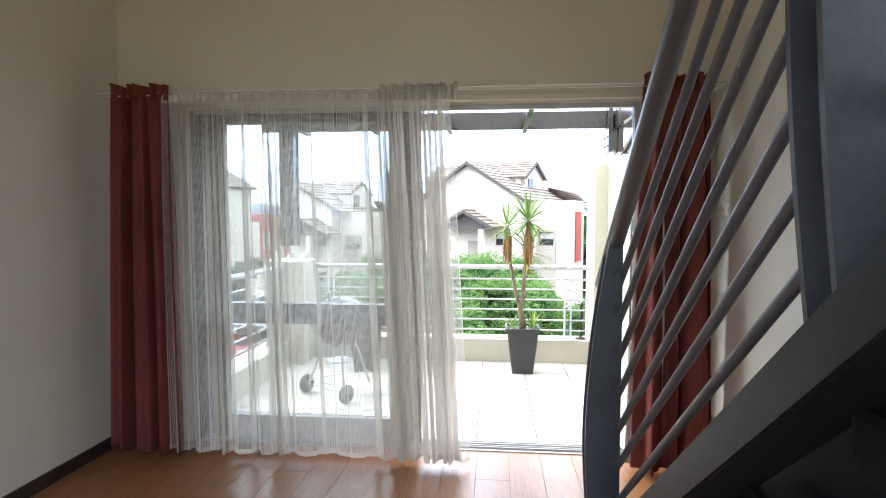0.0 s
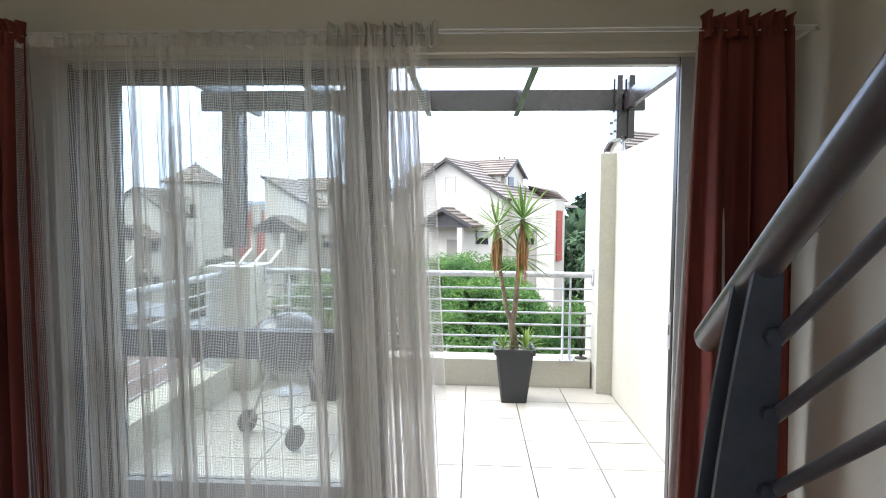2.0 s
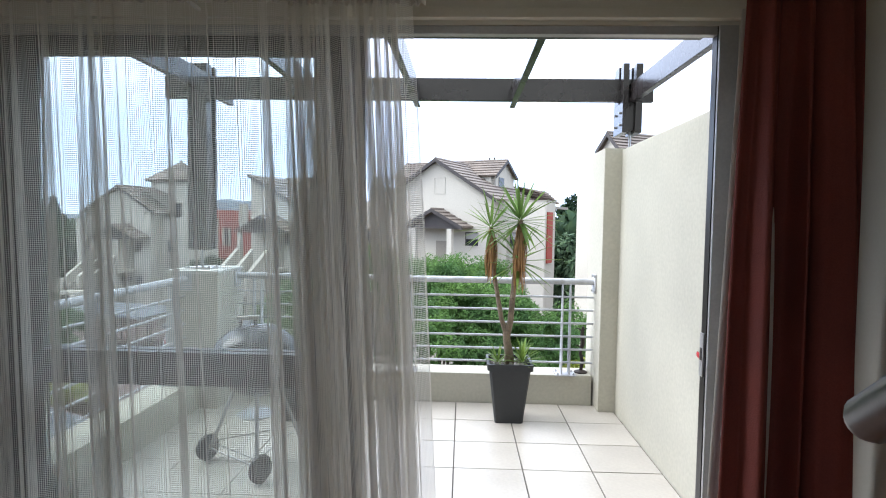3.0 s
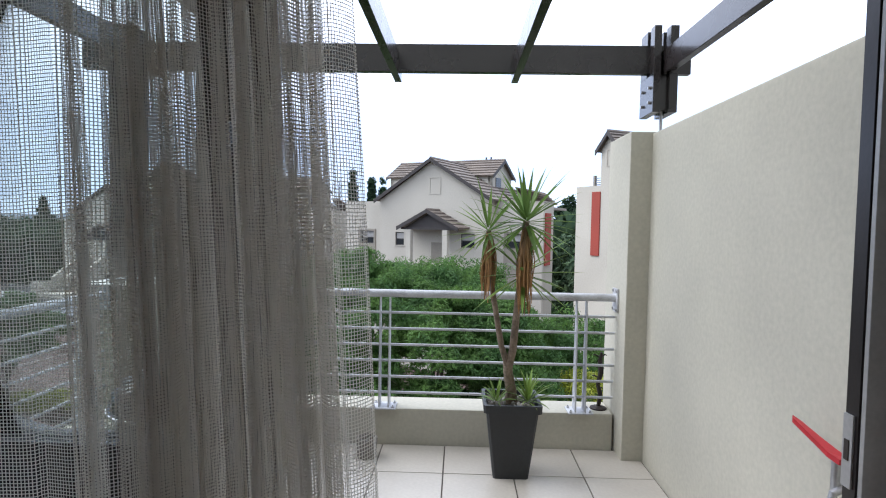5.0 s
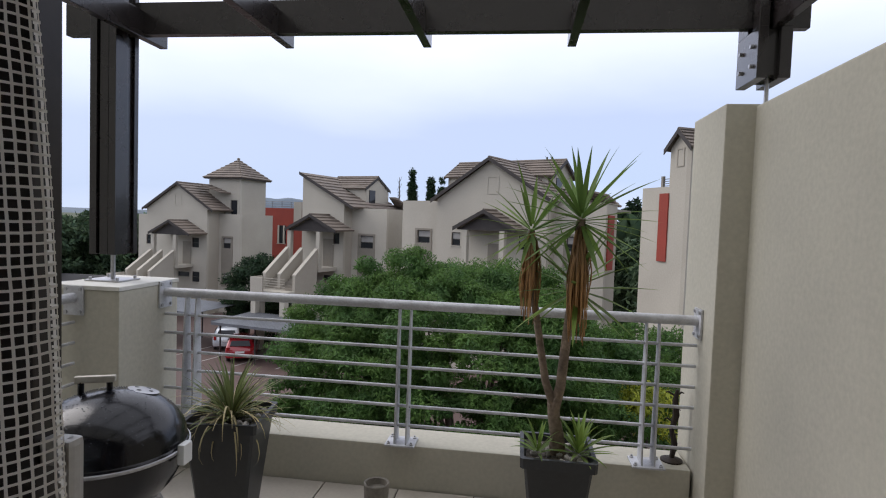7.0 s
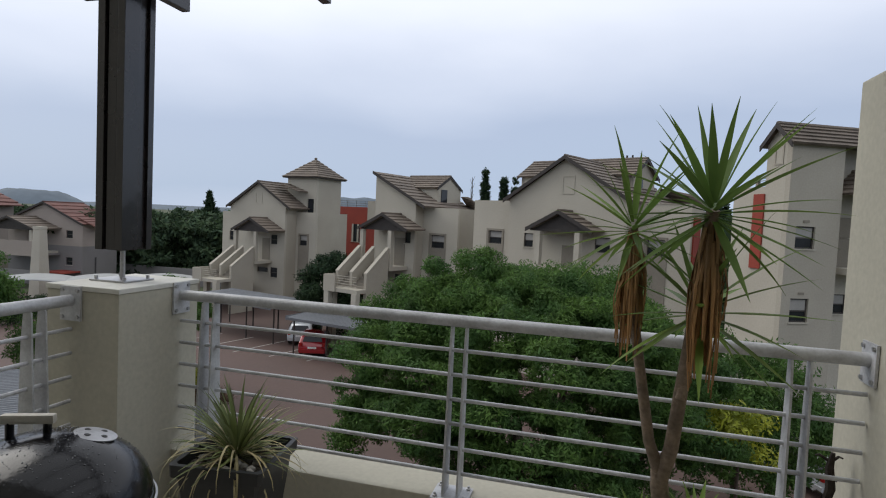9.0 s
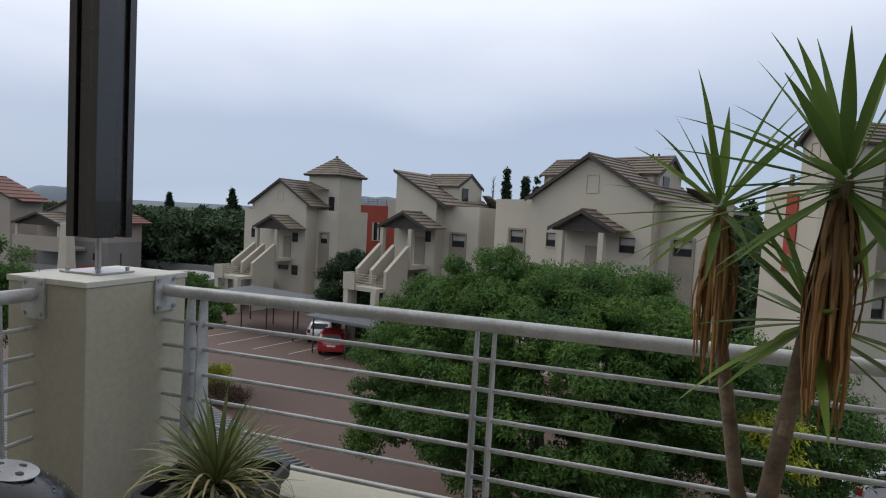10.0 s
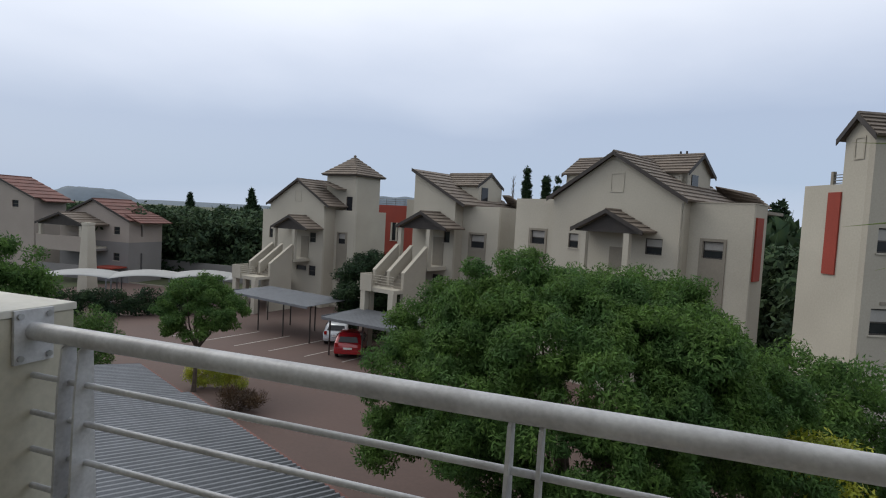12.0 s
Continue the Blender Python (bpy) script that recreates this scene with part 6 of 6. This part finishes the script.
for sx_, sy_ in ((-44.5, 40.0), (-40.6, 43.2), (-37.2, 46.4), (-33.4, 48.6)):
    shade_sail(sx_, sy_, 40, 2.7, 2.5, -5.15, "pale shallow-domed shade cloth canopy over parking")
structure("wall_boundary", box(-60, 58.0, GZ, -33, 58.25, -5.6), M_GREYHOUSE, "grey plastered boundary wall", "wall")


# ---- cars ----
def car(x, y, turn, paint, label):
    """A small hatchback seen from behind: its tail points to -y."""
    c = thing("car", pose(x, y, GZ + 0.013, 0, 0, turn), label, "car", "parked cars")
    w = 0.83
    prof = [(0.0, 0.32), (-0.02, 0.55), (0.02, 0.86), (0.12, 0.95), (0.30, 1.30), (0.50, 1.42), (1.2, 1.48), (2.0, 1.42), (2.75, 0.98), (3.55, 0.86), (3.75, 0.65), (3.75, 0.30), (3.3, 0.22), (0.3, 0.22)]
    bm = bmesh.new()
    rings = []
    for sx, k in ((-w, 0.90), (-w + 0.10, 1.0), (w - 0.10, 1.0), (w, 0.90)):
        ring = []
        for py, pz in prof:
            taper = 1 - 0.16 * max(0, (pz - 0.85) / 0.6)
            ring.append(bm.verts.new((sx * taper, 1.85 + (py - 1.85) * (0.97 + 0.03 * (k - 0.9) * 10), 0.7 + (pz - 0.7) * k)))
        rings.append(ring)
    for a, b in zip(rings, rings[1:]):
        for i in range(len(prof)):
            j = (i + 1) % len(prof)
            bm.faces.new((a[i], a[j], b[j], b[i]))
    bm.faces.new(rings[0])
    bm.faces.new(rings[-1][::-1])
    body = part("body", bm, paint, c, "", True)
    gl = prism([(-0.60, 0.125, 0.99), (0.60, 0.125, 0.99), (0.50, 0.285, 1.30), (-0.50, 0.285, 1.30)], (0, -0.02, 0.005))
    part("rear_window", gl, M_HGLASS, c)
    for s in (-1, 1):
        gs = prism([(s * 0.825, 0.45, 0.98), (s * 0.825, 2.5, 0.98), (s * 0.75, 1.95, 1.34), (s * 0.75, 0.6, 1.34)], (s * 0.012, 0, 0))
        part("side_window", gs, M_HGLASS, c)
        part("tail_light", box(s * 0.60, -0.03, 0.72, s * 0.78, 0.05, 0.95, 0.01), M_TAIL, c, "red tail light")
        for wy in (0.62, 3.05):
            wheel = part("wheel", tube([(s * 0.66, wy, 0.30), (s * 0.82, wy, 0.30)], 0.30, 24), M_RUBBER, c, "", True)
            part("rim", tube([(s * 0.80, wy, 0.30), (s * 0.83, wy, 0.30)], 0.19, 16), M_STEEL, wheel, "", True)
    part("bumper", box(-0.78, -0.08, 0.32, 0.78, 0.04, 0.55, 0.03), paint, c)
    part("number_plate", box(-0.26, -0.055, 0.60, 0.26, -0.03, 0.71), M_WHITE, c, "pale number plate")
    return c


car(-16.1, 34.8, 20, M_REDCAR, "red hatchback parked under the carport")
car(-18.4, 37.4, 20, M_WHITECAR, "silver hatchback parked under the carport")
car(7.6, 25.6, -60, M_WHITECAR, "silver car parked beside the neighbouring house")

# ---- floor planks and balcony tiles ----
rnd = random.Random(2)
pl = finish(box(0, 0, -0.0118, 0.187, 1.18, 0.0, 0.0015), "plank", M_FLOOR)
x = XL + 0.02
row = 0
while x + 0.19 < XR:
    y = YB + 0.05 + (row % 3) * 0.4 - 0.8
    while y + 1.2 < YD + 0.06:
        o = new("plank", pl)
        o.parent = floor_ob
        o.matrix_basis = pose(x, y, 0)
        y += 1.1815
    o_end = YD + 0.015 - y
    if o_end > 0.05:
        o = new("plank", pl)
        o.parent = floor_ob
        o.matrix_basis = pose(x, y, 0) @ Matrix.Diagonal((1, o_end / 1.18, 1, 1))
    x += 0.1885
    row += 1
slab = bpy.data.objects["balcony_slab"]
tile_me = finish(box(-0.1985, -0.1985, -0.0078, 0.1985, 0.1985, 0.0, 0.0018), "tile", M_TILE)
T0X, T0Y, TP = 0.025, 6.105, 0.405
for i in range(-6, 3):
    for j in range(0, 6):
        cx, cy = T0X + TP * (i + 0.5), T0Y - TP * (j + 0.5)
        x0, x1 = max(cx - 0.2005, -1.92), min(cx + 0.2005, BX1 - 0.002)
        y0, y1 = max(cy - 0.2005, YD + WT), cy + 0.2005
        if x1 - x0 < 0.03 or y1 - y0 < 0.03:
            continue
        o = new("tile", tile_me)
        o.parent = slab
        o.matrix_basis = Matrix.Translation(((x0 + x1) / 2, (y0 + y1) / 2, BZ + rnd.uniform(-0.0006, 0.0006))) @ Matrix.Diagonal(((x1 - x0) / 0.401, (y1 - y0) / 0.401, 1, 1))
